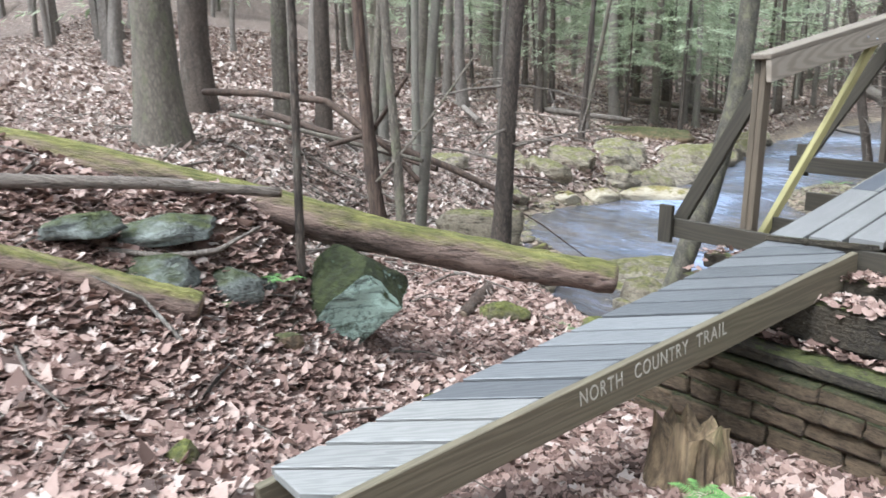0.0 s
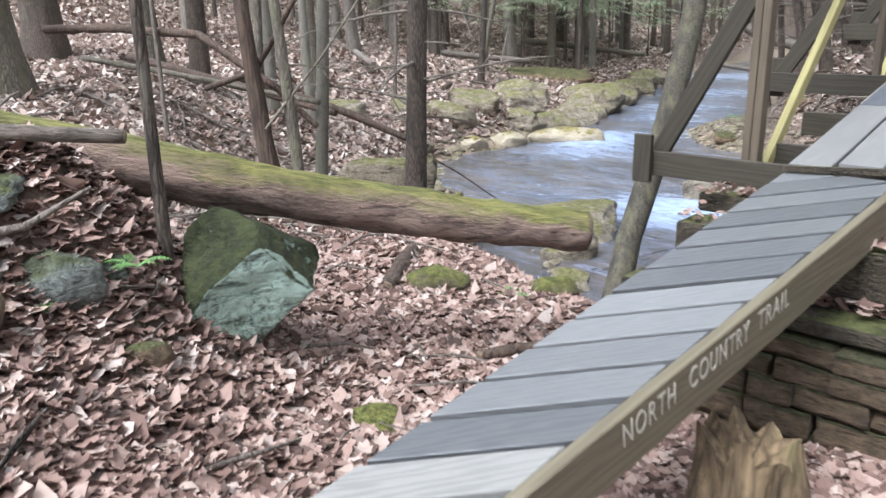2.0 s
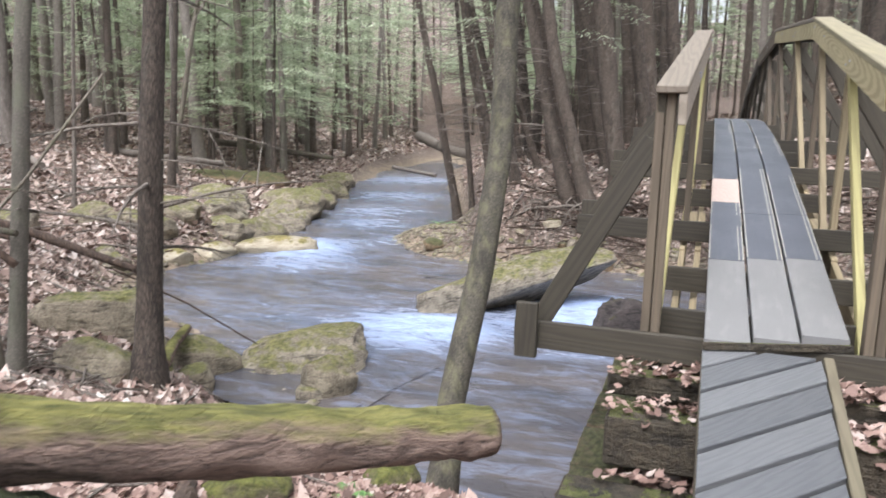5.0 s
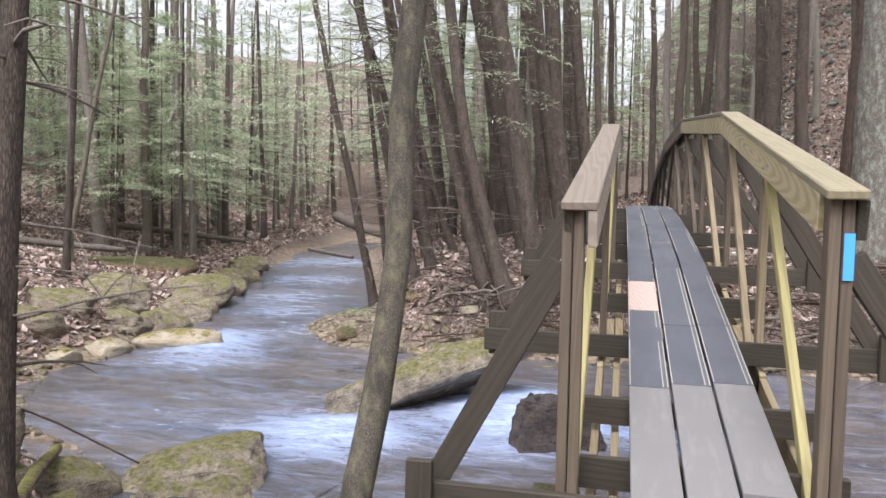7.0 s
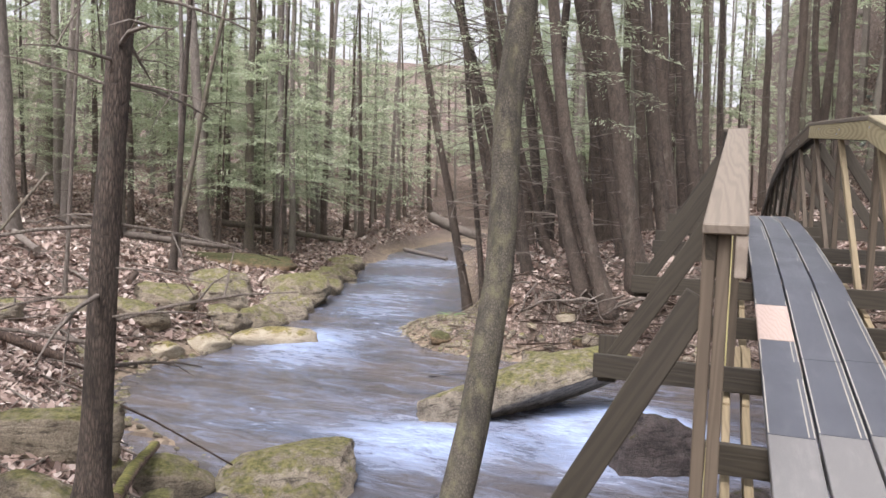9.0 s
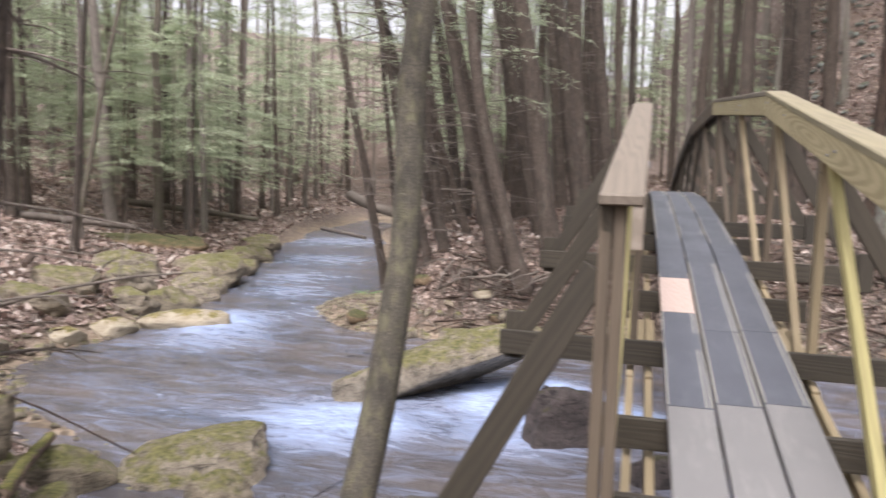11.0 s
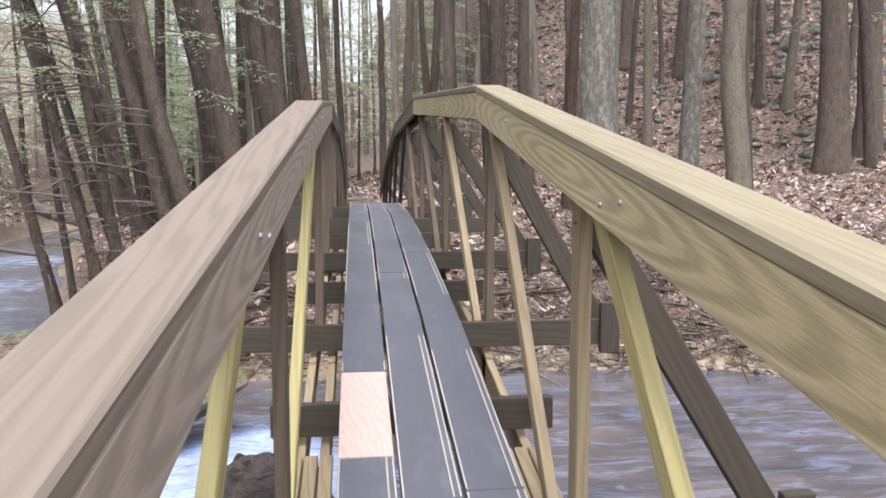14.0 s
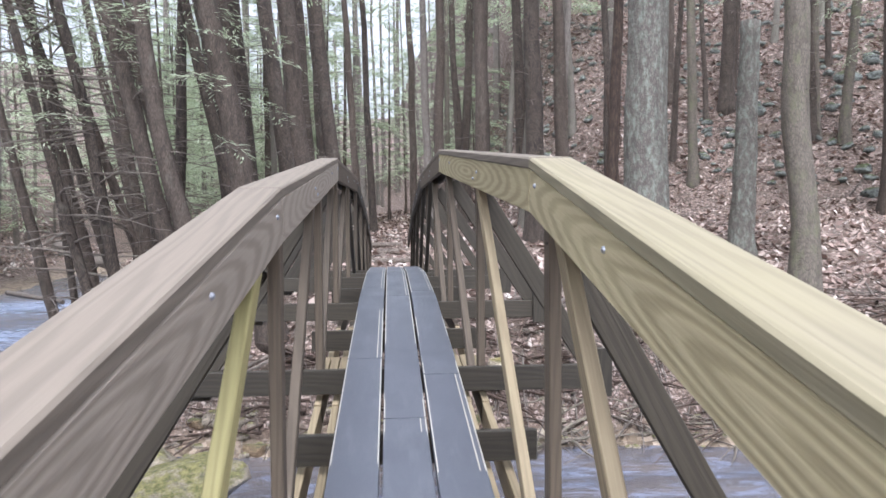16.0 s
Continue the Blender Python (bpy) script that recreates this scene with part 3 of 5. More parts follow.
for s in (-1, 1):
    for a, b in zip(kinks, kinks[1:]):
        za, zb = rail_z(a, s), rail_z(b, s)
        first = a < 5
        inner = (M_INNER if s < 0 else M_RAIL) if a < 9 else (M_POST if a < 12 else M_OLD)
        x = -2.624 if s < 0 else -1.781
        da, db = rail_dx(a), rail_dx(b)
        xo, xc = (-2.718, -2.676) if s < 0 else (-1.667, -1.732)
        ob = bb("rail_board", (x + da, a + ((0.06 if s < 0 else 0.18) if first else 0.01), rail_z(a + ((0.06 if s < 0 else 0.18) if first else 0.01), s) - 0.04 - 0.072), (x + db, b - 0.004, zb - 0.04 - 0.072), 0.038, 0.145, inner)
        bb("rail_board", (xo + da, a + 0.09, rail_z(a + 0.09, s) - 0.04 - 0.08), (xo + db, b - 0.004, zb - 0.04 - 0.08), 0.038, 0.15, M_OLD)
        bb("rail_cap", (xc + da, a + (0.04 if first else -0.03), rail_z(a + (0.04 if first else -0.03), s) - 0.019), (xc + db, b + 0.012, zb - 0.019), 0.143, 0.038, M_CAPY if (s > 0 and first) else M_CAP, bevel=0.006)
        for q in (0.36, 0.40, 0.75, 0.97):
            yy = a + (b - a) * q
            bm = bmesh.new()
            bmesh.ops.create_uvsphere(bm, u_segments=10, v_segments=6, radius=0.0085)
            bolt = part("bolt", bm, M_BOLT, ob, "galvanized bolt head")
            bolt.matrix_parent_inverse = ob.matrix_basis.inverted()
            bolt.matrix_basis = Matrix.Translation(Vector((x + da + (db - da) * q - s * 0.019, yy, rail_z(yy, s) - 0.11 + 0.03 * math.sin(q * 60))) - Vector((X0, Y0, 0.4)))

bb("nosing", (-2.455, 4.572, deck_z(4.65) - 0.02), (-1.825, 4.728, deck_z(4.75) - 0.02), 0.018, 0.036, M_TIMBER, "dark end strip of the decking")
# deck: three runs of boards, each lane with its own joints
lanes = [(-2.45, -2.252), (-2.238, -2.042), (-2.028, -1.83)]
joints = [[4.62, 5.70, 6.93, 7.64, 10.2, 13.75, 16.2, 18.0, 20.3, 22.88],
          [4.70, 5.76, 6.66, 9.3, 12.0, 13.75, 15.6, 18.2, 20.9, 22.88],
          [4.78, 5.81, 6.70, 9.9, 12.3, 13.75, 15.9, 18.6, 20.6, 22.88]]
for (xa, xb), cuts in zip(lanes, joints):
    for n, (a, b) in enumerate(zip(cuts, cuts[1:])):
        if n == 0:
            m, lab = M_DECKG, "grey worn decking board"
        elif (xa, n) == (-2.45, 2):
            m, lab = M_PATCH, "bare pinkish repair board"
        else:
            m, lab = M_DECK, "dark grit-coated decking board"
        bm = bmesh.new()
        rows = max(2, int((b - a) / 0.45) + 1)
        ring = []
        w = xb - xa
        for q in range(rows + 1):
            yy = a + 0.003 + (b - a - 0.006) * q / rows
            zt = deck_z(yy)
            sec = [(xa, zt - 0.042), (xa, zt - 0.004), (xa + 0.004, zt), (xb - 0.004, zt), (xb, zt - 0.004), (xb, zt - 0.042)]
            ring.append([bm.verts.new((px - (xa + xb) / 2, yy - (a + b) / 2, pz - deck_z((a + b) / 2))) for px, pz in sec])
        for r0, r1 in zip(ring, ring[1:]):
            for q in range(6):
                bm.faces.new((r0[q], r1[q], r1[(q + 1) % 6], r0[(q + 1) % 6]))
        bm.faces.new(ring[0][::-1])
        bm.faces.new(ring[-1])
        bmesh.ops.recalc_face_normals(bm, faces=bm.faces)
        plank = part("deck_board", bm, m, bridge, lab)
        plank.location = Vector(((xa + xb) / 2, (a + b) / 2, deck_z((a + b) / 2))) - Vector((X0, Y0, 0.4))
        if m is M_DECK:
            for ex in (xa + 0.005, xb - 0.005, xb - 0.028):
                if ex == xb - 0.028 and n % 3 == 0:
                    continue
                seg = max(1, int((b - a) / 0.9))
                for q in range(seg):
                    y1, y2 = a + 0.01 + (b - a - 0.02) * q / seg, a + 0.01 + (b - a - 0.02) * (q + 1) / seg
                    st = board("worn_strip", plank, Vector((ex, y1, deck_z(y1) + 0.0008)) - Vector((X0, Y0, 0.4)) - plank.location, Vector((ex, y2, deck_z(y2) + 0.0008)) - Vector((X0, Y0, 0.4)) - plank.location, 0.006, 0.003, M_EDGE, bevel=0.0)

# ---- the ramp up to the bridge ----
RW0 = -2.455


def ramp_x(y):
    """The lettered side board's face: the ramp widens towards the bridge."""
    return -1.914 + 0.045 * (y - 4.52)


def ramp_z(y):
    return 0.46 + 0.118 * (y - 4.6)


ramp_thing = thing("wooden_ramp", "weathered wooden ramp with slanting planks and a lettered side board", "ramp", at=(-2.18, 1.2, 0.0))
RO = Vector((-2.18, 1.2, 0.0))
SLANT = 0.98
pitchy = 0.237
n = 0
ye = 0.83
while ye < 4.9:
    a, b = ye + 0.016, ye + pitchy - 0.016
    poly = []
    xe = ramp_x(ye + 0.5) - 0.044
    for px, dy in ((RW0, 0), (xe, (xe - RW0) * SLANT)):
        poly.append((px, a + dy, b + dy))
    (xl, l0, l1), (xr, r0, r1) = poly
    lim0, lim1 = 1.08, 4.63
    out = []
    # clip the slanted plank to the ramp's two square ends
    shape = [(xl, l0), (xr, r0), (xr, r1), (xl, l1)]
    for sgn, lim in ((1, lim0), (-1, lim1)):
        clipped = []
        for (ax, ay), (bx, by) in zip(shape, shape[1:] + shape[:1]):
            ia, ib = sgn * (ay - lim) >= 0, sgn * (by - lim) >= 0
            if ia:
                clipped.append((ax, ay))
            if ia != ib:
                q = (lim - ay) / (by - ay)
                clipped.append((ax + q * (bx - ax), lim))
        shape = clipped
        if len(shape) < 3:
            break
    if len(shape) >= 3:
        bm = bmesh.new()
        cx, cy = sum(p[0] for p in shape) / len(shape), sum(p[1] for p in shape) / len(shape)
        tilt = random.uniform(-0.003, 0.003)
        top = [bm.verts.new((px - cx, py - cy, ramp_z(py) - ramp_z(cy))) for px, py in shape]
        low = [bm.verts.new((px - cx, py - cy, ramp_z(py) - ramp_z(cy) - 0.036)) for px, py in shape]
        bm.faces.new(top)
        bm.faces.new(low[::-1])
        for q in range(len(shape)):
            e = (q + 1) % len(shape)
            bm.faces.new((top[q], low[q], low[e], top[e]))
        bmesh.ops.recalc_face_normals(bm, faces=bm.faces)
        bmesh.ops.bevel(bm, geom=bm.edges[:], offset=0.003, segments=1, affect="EDGES")
        # the grain runs along the plank: turn the mesh so that local y is its length
        rot = Matrix.Rotation(math.radians(90) - math.atan(SLANT), 4, "Z")
        bmesh.ops.transform(bm, matrix=rot, verts=bm.verts)
        pl = part("plank", bm, M_BLEACH if cy < 1.95 else M_RAMP, ramp_thing)
        pl.matrix_basis = Matrix.Translation(Vector((cx, cy, ramp_z(cy) + tilt)) - RO) @ rot.inverted()
    ye += pitchy
for px, qx in ((RW0 + 0.02, RW0 + 0.02), (ramp_x(1.02) - 0.021, ramp_x(4.66) - 0.021)):
    sb = board("side_board", ramp_thing, Vector((px, 1.02, ramp_z(1.02) - 0.093 - (0.041 if px < -2.2 else -0.002))) - RO, Vector((qx, 4.66, ramp_z(4.66) - 0.093 - (0.041 if px < -2.2 else -0.002))) - RO, 0.042, 0.19, M_SIDE)
for text, y_at, width in (("NORTH", 2.33, 0.27), ("COUNTRY", 2.68, 0.385), ("TRAIL", 3.125, 0.245)):
    curve = bpy.data.curves.new("word", "FONT")
    curve.body = text
    curve.size, curve.extrude, curve.space_character = 0.105, 0.0012, 1.16
    tmp = bpy.data.objects.new("word", curve)
    scene.collection.objects.link(tmp)
    bpy.context.view_layer.update()
    me = bpy.data.meshes.new_from_object(tmp.evaluated_get(bpy.context.evaluated_depsgraph_get()))
    bpy.data.objects.remove(tmp)
    me.materials.clear()
    me.materials.append(M_LETTER)
    xs = [v.co.x for v in me.vertices]
    for v in me.vertices:
        v.co.x = (v.co.x - min(xs)) / (max(xs) - min(xs)) * width
    word = new("word", me)
    word.parent = sb
    word.matrix_parent_inverse = sb.matrix_basis.inverted()
    tagged(word, "pale carved word " + text)
    word.matrix_basis = Matrix.Translation(Vector((ramp_x(y_at) + 0.001, y_at, ramp_z(y_at) - 0.093)) - RO) @ pose(0, 0, 0, 0, 0, -math.degrees(math.atan(0.045))) @ Matrix(((0, 0, 1, 0), (1, 0, 0, 0), (0, 1, 0, 0), (0, 0, 0, 1))) @ pose(0, 0, 0, 0, 0, math.degrees(math.atan(0.118)))

# ---- crib timbers and the stone abutment ----
for a, b, w, h in (((-2.98, 4.05, -0.075), (-0.3, 4.05, -0.075), 0.22, 0.07), ((-2.83, 4.33, 0.11), (-1.22, 4.33, 0.11), 0.24, 0.22),
                   ((-2.86, 4.58, 0.265), (-1.0, 4.58, 0.265), 0.14, 0.10), ((-2.7, 5.0, 0.16), (-1.4, 5.0, 0.16), 0.3, 0.3)):
    t = thing("crib_timber", "dark damp mossy squared timber on the stone abutment", "timber", "crib timbers", at=a)
    board("beam", t, (0, 0, 0), Vector(b) - Vector(a), w, h, M_TIMBER, bevel=0.012)


def rock_bm(sx, sy, sz, seed, square=0.55, rough=0.22, sub=3, cuts=()):
    """A weathered stone: a cube bulged towards a ball, broken by noise and flat facets."""
    bm = bmesh.new()
    bmesh.ops.create_cube(bm, size=2.0)
    bmesh.ops.subdivide_edges(bm, edges=bm.edges[:], cuts=2 ** sub, use_grid_fill=True)
    off = Vector((seed * 7.31, seed * 3.17, seed * 1.71))
    rnd = random.Random(seed)
    planes = [(Vector((rnd.uniform(-1, 1), rnd.uniform(-1, 1), rnd.uniform(-0.3, 1))).normalized(), rnd.uniform(0.62, 0.9)) for _ in range(9 if square < 0.9 else 0)]
    for v in bm.verts:
        p = v.co.copy()
        ball = p.normalized()
        q = ball.lerp(p * 0.82, square)
        n1 = noise.noise(q * 0.9 + off)
        n2 = noise.noise(q * 2.6 + off)
        n3 = noise.noise(q * 7.0 + off)
        cell = noise.cell(q * 1.3 + off)
        for axis, reach in planes:
            over = q.dot(axis) - reach
            if over > 0:
                q = q - axis * over * 0.82
        for axis, reach in cuts:
            over = q.dot(Vector(axis)) - reach
            if over > 0:
                q = q - Vector(axis) * over
        q *= 1 + 0.75 * rough * (n1 + 0.45 * n2 + 0.18 * n3) + rough * 0.12 * cell
        v.co = Vector((q.x * sx, q.y * sy, q.z * sz))
    for f in bm.faces:
        f.smooth = True
    return bm


def rock(name, x, y, sx, sy, sz, turn, seed, material, label, group="", sink=0.35, z=None, square=0.55, rough=0.22, sub=3, tilt=(0, 0), cuts=()):
    me = bpy.data.meshes.new(name)
    bm = rock_bm(sx, sy, sz, seed, square, rough, sub, cuts)
    bm.to_mesh(me)
    bm.free()
    me.materials.append(material)
    ob = new(name, me)
    ob.matrix_world = pose(x, y, (gz(x, y) if z is None else z) + sz * (1 - 2 * sink), tilt[0], tilt[1], turn)
    return tagged(ob, label, "rock", group)


wall = thing("stone_abutment", "dry-laid sandstone abutment under the bridge end", "stone wall", at=(-1.7, 4.6, -1.0))
WO = Vector((-1.7, 4.6, -1.0))
bm = bmesh.new()
bmesh.ops.create_cube(bm, size=1.0)
bmesh.ops.scale(bm, vec=(2.3, 1.8, 2.2), verts=bm.verts)
ob = part("core", bm, M_GROUND, wall, "earth fill behind the stones")
ob.location = Vector((-1.6, 5.02, -1.22)) - WO
random.seed(11)
stone_meshes = []
for i in range(10):
    bm = rock_bm(0.5, 0.5, 0.5, 40 + i, 0.97, 0.13, 2)
    me = bpy.data.meshes.new("stone")
    bm.to_mesh(me)
    bm.free()
    me.materials.append(M_WALLSTONE)
    stone_meshes.append(me)
for face in range(2):
    z = -1.6 if face == 1 else -0.95
    while z < -0.14:
        hgt = random.uniform(0.085, 0.15)
        run = -2.95 if face == 0 else 4.0
        end = -0.2 if face == 0 else 5.9
        while run < end:
            ln = random.uniform(0.2, 0.52)
            st = new("stone", random.choice(stone_meshes))
            st.parent = wall
            c = (run + ln / 2, 4.02, z + hgt / 2) if face == 0 else (-2.84, run + ln / 2, z + hgt / 2)
            st.matrix_basis = Matrix.Translation(Vector(c) - WO) @ pose(0, random.uniform(-0.02, 0.03), 0, random.uniform(-3, 3), random.uniform(-2, 2), (0 if face == 0 else 90) + random.uniform(-3, 3)) @ Matrix.Diagonal((ln * 1.17, 0.34, hgt * 1.26, 1))
            run += ln
        z += hgt

# ---- trees ----
def trunk_bm(h, r, lx, ly, bend=(0, 0), sides=14, rings=22, seed=0, flare=1.35, top=0.45, path=None):
    bm = bmesh.new()
    pts, radii = [], []
    for i in range(rings + 1):
        q = i / rings
        z = -0.35 + (h + 0.35) * q ** 1.25
        wob = 0.012 * h * (noise.noise(Vector((seed, z * 0.35, 0))), noise.noise(Vector((seed + 9, z * 0.35, 5))))[0]
        if path:
            zs = [p[2] for p in path]
            x = float(np.interp(z, zs, [p[0] for p in path]))
            y = float(np.interp(z, zs, [p[1] for p in path]))
        else:
            x = lx * z + bend[0] * z * z + wob * 0.5
            y = ly * z + bend[1] * z * z + 0.008 * h * noise.noise(Vector((seed + 9, z * 0.35, 5)))
        pts.append((x, y, z))
        radii.append(r * (1 - (1 - top) * q) * (1 + (flare - 1) * math.exp(-max(z, 0) / (1.6 * r + 0.05))))
    tube(bm, pts, radii, sides, True, 0.16, seed)
    return bm, pts, radii


def twig_limbs(pts, radii, count, lo, hi, length, seed, droop=0.15, thick=0.3, fork=2):
    """Dead side branches with a few finer twigs, along a trunk."""
    rnd = random.Random(seed)
    bm = bmesh.new()
    zs = [p[2] for p in pts]
    for i in range(count):
        z = lo + (hi - lo) * rnd.random()
        base = Vector((np.interp(z, zs, [p[0] for p in pts]), np.interp(z, zs, [p[1] for p in pts]), z))
        rr = float(np.interp(z, zs, radii))
        an = rnd.uniform(0, 2 * math.pi)
        ln = length * rnd.uniform(0.25, 1.0) ** 1.3
        d = Vector((math.cos(an), math.sin(an), rnd.uniform(-0.15, 0.35)))
        w = Vector((rnd.uniform(-1, 1), rnd.uniform(-1, 1), 0)) * 0.18
        seg = [base + (d * q + w * q * q + Vector((0, 0, -droop * q * q))) * ln for q in (0.0, 0.35, 0.7, 1.0)]
        r0 = max(0.006, min(rr * thick, 0.012 * ln + 0.006))
        tube(bm, seg, [r0, r0 * 0.75, r0 * 0.5, r0 * 0.22], 4, False)
        for _ in range(fork if ln > 0.5 else 0):
            q = rnd.uniform(0.3, 0.9)
            b0 = base + (d * q + w * q * q + Vector((0, 0, -droop * q * q))) * ln
            e = Vector((rnd.uniform(-1, 1), rnd.uniform(-1, 1), rnd.uniform(-0.4, 0.4))).normalized()
            e = (d * 0.8 + e).normalized() * ln * rnd.uniform(0.2, 0.5)
            tube(bm, [b0, b0 + e * 0.5, b0 + e + Vector((0, 0, -0.05 * ln))], [r0 * 0.45, r0 * 0.32, r0 * 0.12], 3, False)
    return bm


def sprays(boughs, seed, blade=0.2, per=40):
    """Flat drooping hemlock boughs, each a fan of small needle blades, joined to one foliage mesh."""
    rnd = np.random.RandomState(seed)
    V, F = [], []
    for base, d, ln, wid in boughs:
        side = np.array([-d[1], d[0], 0.0])
        side /= max(1e-6, np.linalg.norm(side))
        n = int(per * (0.5 + 0.5 * ln))
        q = rnd.uniform(0.12, 1.0, n)
        o = rnd.uniform(-1, 1, n) * wid * (1.15 - q) * (0.5 + q)
        pos = base + np.outer(q * ln, d) + np.outer(o, side)
        pos[:, 2] += -0.24 * ln * q * q - 0.16 * np.abs(o) + rnd.normal(0, 0.025, n)
        fan = np.outer(0.55 + 0 * q, d) + np.outer(np.sign(o) * rnd.uniform(0.3, 1.0, n), side)
        fan[:, 2] += rnd.uniform(-0.55, 0.05, n)
        fan /= np.linalg.norm(fan, axis=1)[:, None]
        cross = np.cross(fan, np.array([0, 0, 1.0]))
        cross /= np.maximum(1e-6, np.linalg.norm(cross, axis=1))[:, None]
        cross[:, 2] += rnd.uniform(-0.4, 0.4, n)
        L = blade * rnd.uniform(0.6, 1.4, n)[:, None]
        Wd = L * 0.105
        a, b, c, e = pos, pos + fan * L * 0.45 + cross * Wd, pos + fan * L, pos + fan * L * 0.45 - cross * Wd
        s0 = len(V)
        V.extend(np.stack([a, b, c, e], 1).reshape(-1, 3).tolist())
        F.extend([(s0 + 4 * i, s0 + 4 * i + 1, s0 + 4 * i + 2, s0 + 4 * i + 3) for i in range(n)])
    me = bpy.data.meshes.new("crown")
    me.from_pydata(V, [], F)
    me.materials.append(M_NEEDLE)
    return me


def bough_list(lo, hi, spread, count, seed, top_spread=0.35, lx=0.0, ly=0.0):
    rnd = np.random.RandomState(seed)
    out = []
    for i in range(count):
        q = (i + rnd.rand()) / count
        z = lo + (hi - lo) * q
        an = rnd.uniform(0, 2 * math.pi)
        ln = spread * (1 - (1 - top_spread) * q) * rnd.uniform(0.55, 1.15)
        d = np.array([math.cos(an), math.sin(an), rnd.uniform(-0.12, 0.25)])
        start = rnd.uniform(0.05, 0.45) * ln
        out.append((np.array([lx * z, ly * z, z]) + d * start, d / np.linalg.norm(d), ln, 0.34 * ln + 0.1))
    return out


HIGH_CROWNS = [sprays(bough_list(-1.5, 9.0, 2.7, 30, 500 + i), 600 + i, 0.13, 80) for i in range(3)]


def tree(x, y, r, lx=0.0, ly=0.0, h=15.0, bark=None, seed=1, limbs=14, lo=1.2, reach=1.2, label="", crown=True, name="hemlock_tree", bend=(0, 0), flare=1.35, path=None, z=None, top=0.5, group="", sides=14):
    t = thing(name, label or "tall hemlock trunk with rough brown bark and dead side twigs", "tree", group, at=(x, y, gz(x, y) if z is None else z))
    bm, pts, radii = trunk_bm(h, r, lx, ly, bend, sides, 22, seed * 1.37, flare, top, path)
    bark = bark or M_HEMLOCK
    part("trunk", bm, bark, t)
    if limbs:
        part("branchwork", twig_limbs(pts, radii, int(limbs * (1.7 if bark is M_HEMLOCK else 1.0)), lo, min(h * 0.92, 9.5), reach, seed), M_TWIG if bark is M_HEMLOCK else bark, t, "thin bare dead branches")["kind"] = "stuff"
    if crown and (x > -11 or h < 8):
        c = new("crown", HIGH_CROWNS[seed % 3])
        c.parent = t
        c.matrix_basis = pose(pts[-1][0] - lx * 4, pts[-1][1] - ly * 4, h - 6.0, 0, 0, seed * 77)
        tagged(c, "sparse green needled boughs")
    return t


GREY_L = "grey-barked deciduous trunk standing in the leaf litter"
# the near bank and the left slope
tree(-7.75, 7.08, 0.135, 0.045, 0.022, 14, M_HEMLOCK, 2, 34, 1.2, 1.9, "straight hemlock with furrowed bark and moss at its foot", flare=1.8)
tree(-4.44, 2.25, 0.030, 0.004, 0.006, 9, M_HEMLOCK, 3, 8, 2.0, 0.5, "slender sapling stem rising beside the fallen log", False, "sapling", z=0.42, flare=1.1)
tree(-10.1, 5.1, 0.030, -0.02, 0.0, 8, M_TWIG, 4, 10, 1.0, 0.6, "thin bare sapling among the leaves", False, "sapling")
tree(-11.97, 3.81, 0.31, -0.008, -0.010, 17, M_MAPLE, 5, 6, 4, 1.0, "thick mossy hardwood trunk with a flared foot", True, "hardwood_tree", flare=1.7)
tree(-15.4, 5.7, 0.31, 0.0, 0.02, 18, M_HEMLOCK, 6, 6, 4, 1.0, "thick dark hardwood trunk on the slope", True, "hardwood_tree")
tree(-15.3, 7.5, 0.20, 0.0, 0.01, 16, M_MAPLE, 7, 10, 2, 1.2, "straight brown trunk on the leaf-covered slope", True, "hardwood_tree")
tree(-14.88, 7.15 + 1.1, 0.19, 0.03, 0.0, 16, M_HEMLOCK, 8, 14, 2, 1.0)
tree(-8.36, 5.50, 0.12, -0.14, -0.08, 4.2, M_DEAD, 9, 4, 0.8, 0.5, "leaning rotten trunk with reddish wood", False, "dead_tree", bend=(0.015, 0.01), flare=1.5)
tree(-8.05, 5.62, 0.07, -0.06, -0.03, 11, M_MAPLE, 10, 9, 1.6, 0.8, "slim leaning brown trunk behind the log", False, "hardwood_tree", bend=(-0.004, 0))
tree(-8.63, 6.28, 0.085, 0.07, 0.04, 12, M_GREY, 11, 9, 1.8, 0.9, "slim grey trunk with smooth lichen-flecked bark", False, "hardwood_tree")
tree(-9.4, 6.0, 0.06, 0.05, 0.02, 9, M_MAPLE, 111, 12, 1.0, 0.9, "thin brown trunk behind the log", False, "hardwood_tree")
tree(-19.3, 14.2, 0.21, 0.02, 0.0, 16, M_MAPLE, 12, 12, 1.5, 1.1)
tree(-17.5, 15.8, 0.06, 0.04, 0.02, 9, M_TWIG, 13, 12, 1.0, 0.9, "thin bare sapling among the leaves", False, "sapling")
tree(-23.7, 23.8, 0.17, 0.01, 0.0, 15, M_HEMLOCK, 14, 16, 1.5, 1.3)
tree(-20.0, 22.5, 0.11, 0.16, 0.09, 9, M_MAPLE, 15, 9, 1.0, 1.0, "leaning slim trunk beside the stream bank", False, "hardwood_tree")
tree(-19.2, 21.6, 0.12, 0.05, 0.02, 11, M_HEMLOCK, 16, 16, 0.8, 1.2, crown=False)
tree(-27.5, 38.2, 0.22, 0, 0, 15, M_HEMLOCK, 17, 16, 1.0, 1.5)
tree(-24.4, 40.4, 0.20, 0.02, 0, 15, M_HEMLOCK, 18, 16, 1.0, 1.5)
tree(-22.5, 30.4, 0.22, 0.0, 0, 16, M_MAPLE, 19, 16, 1.0, 1.4)
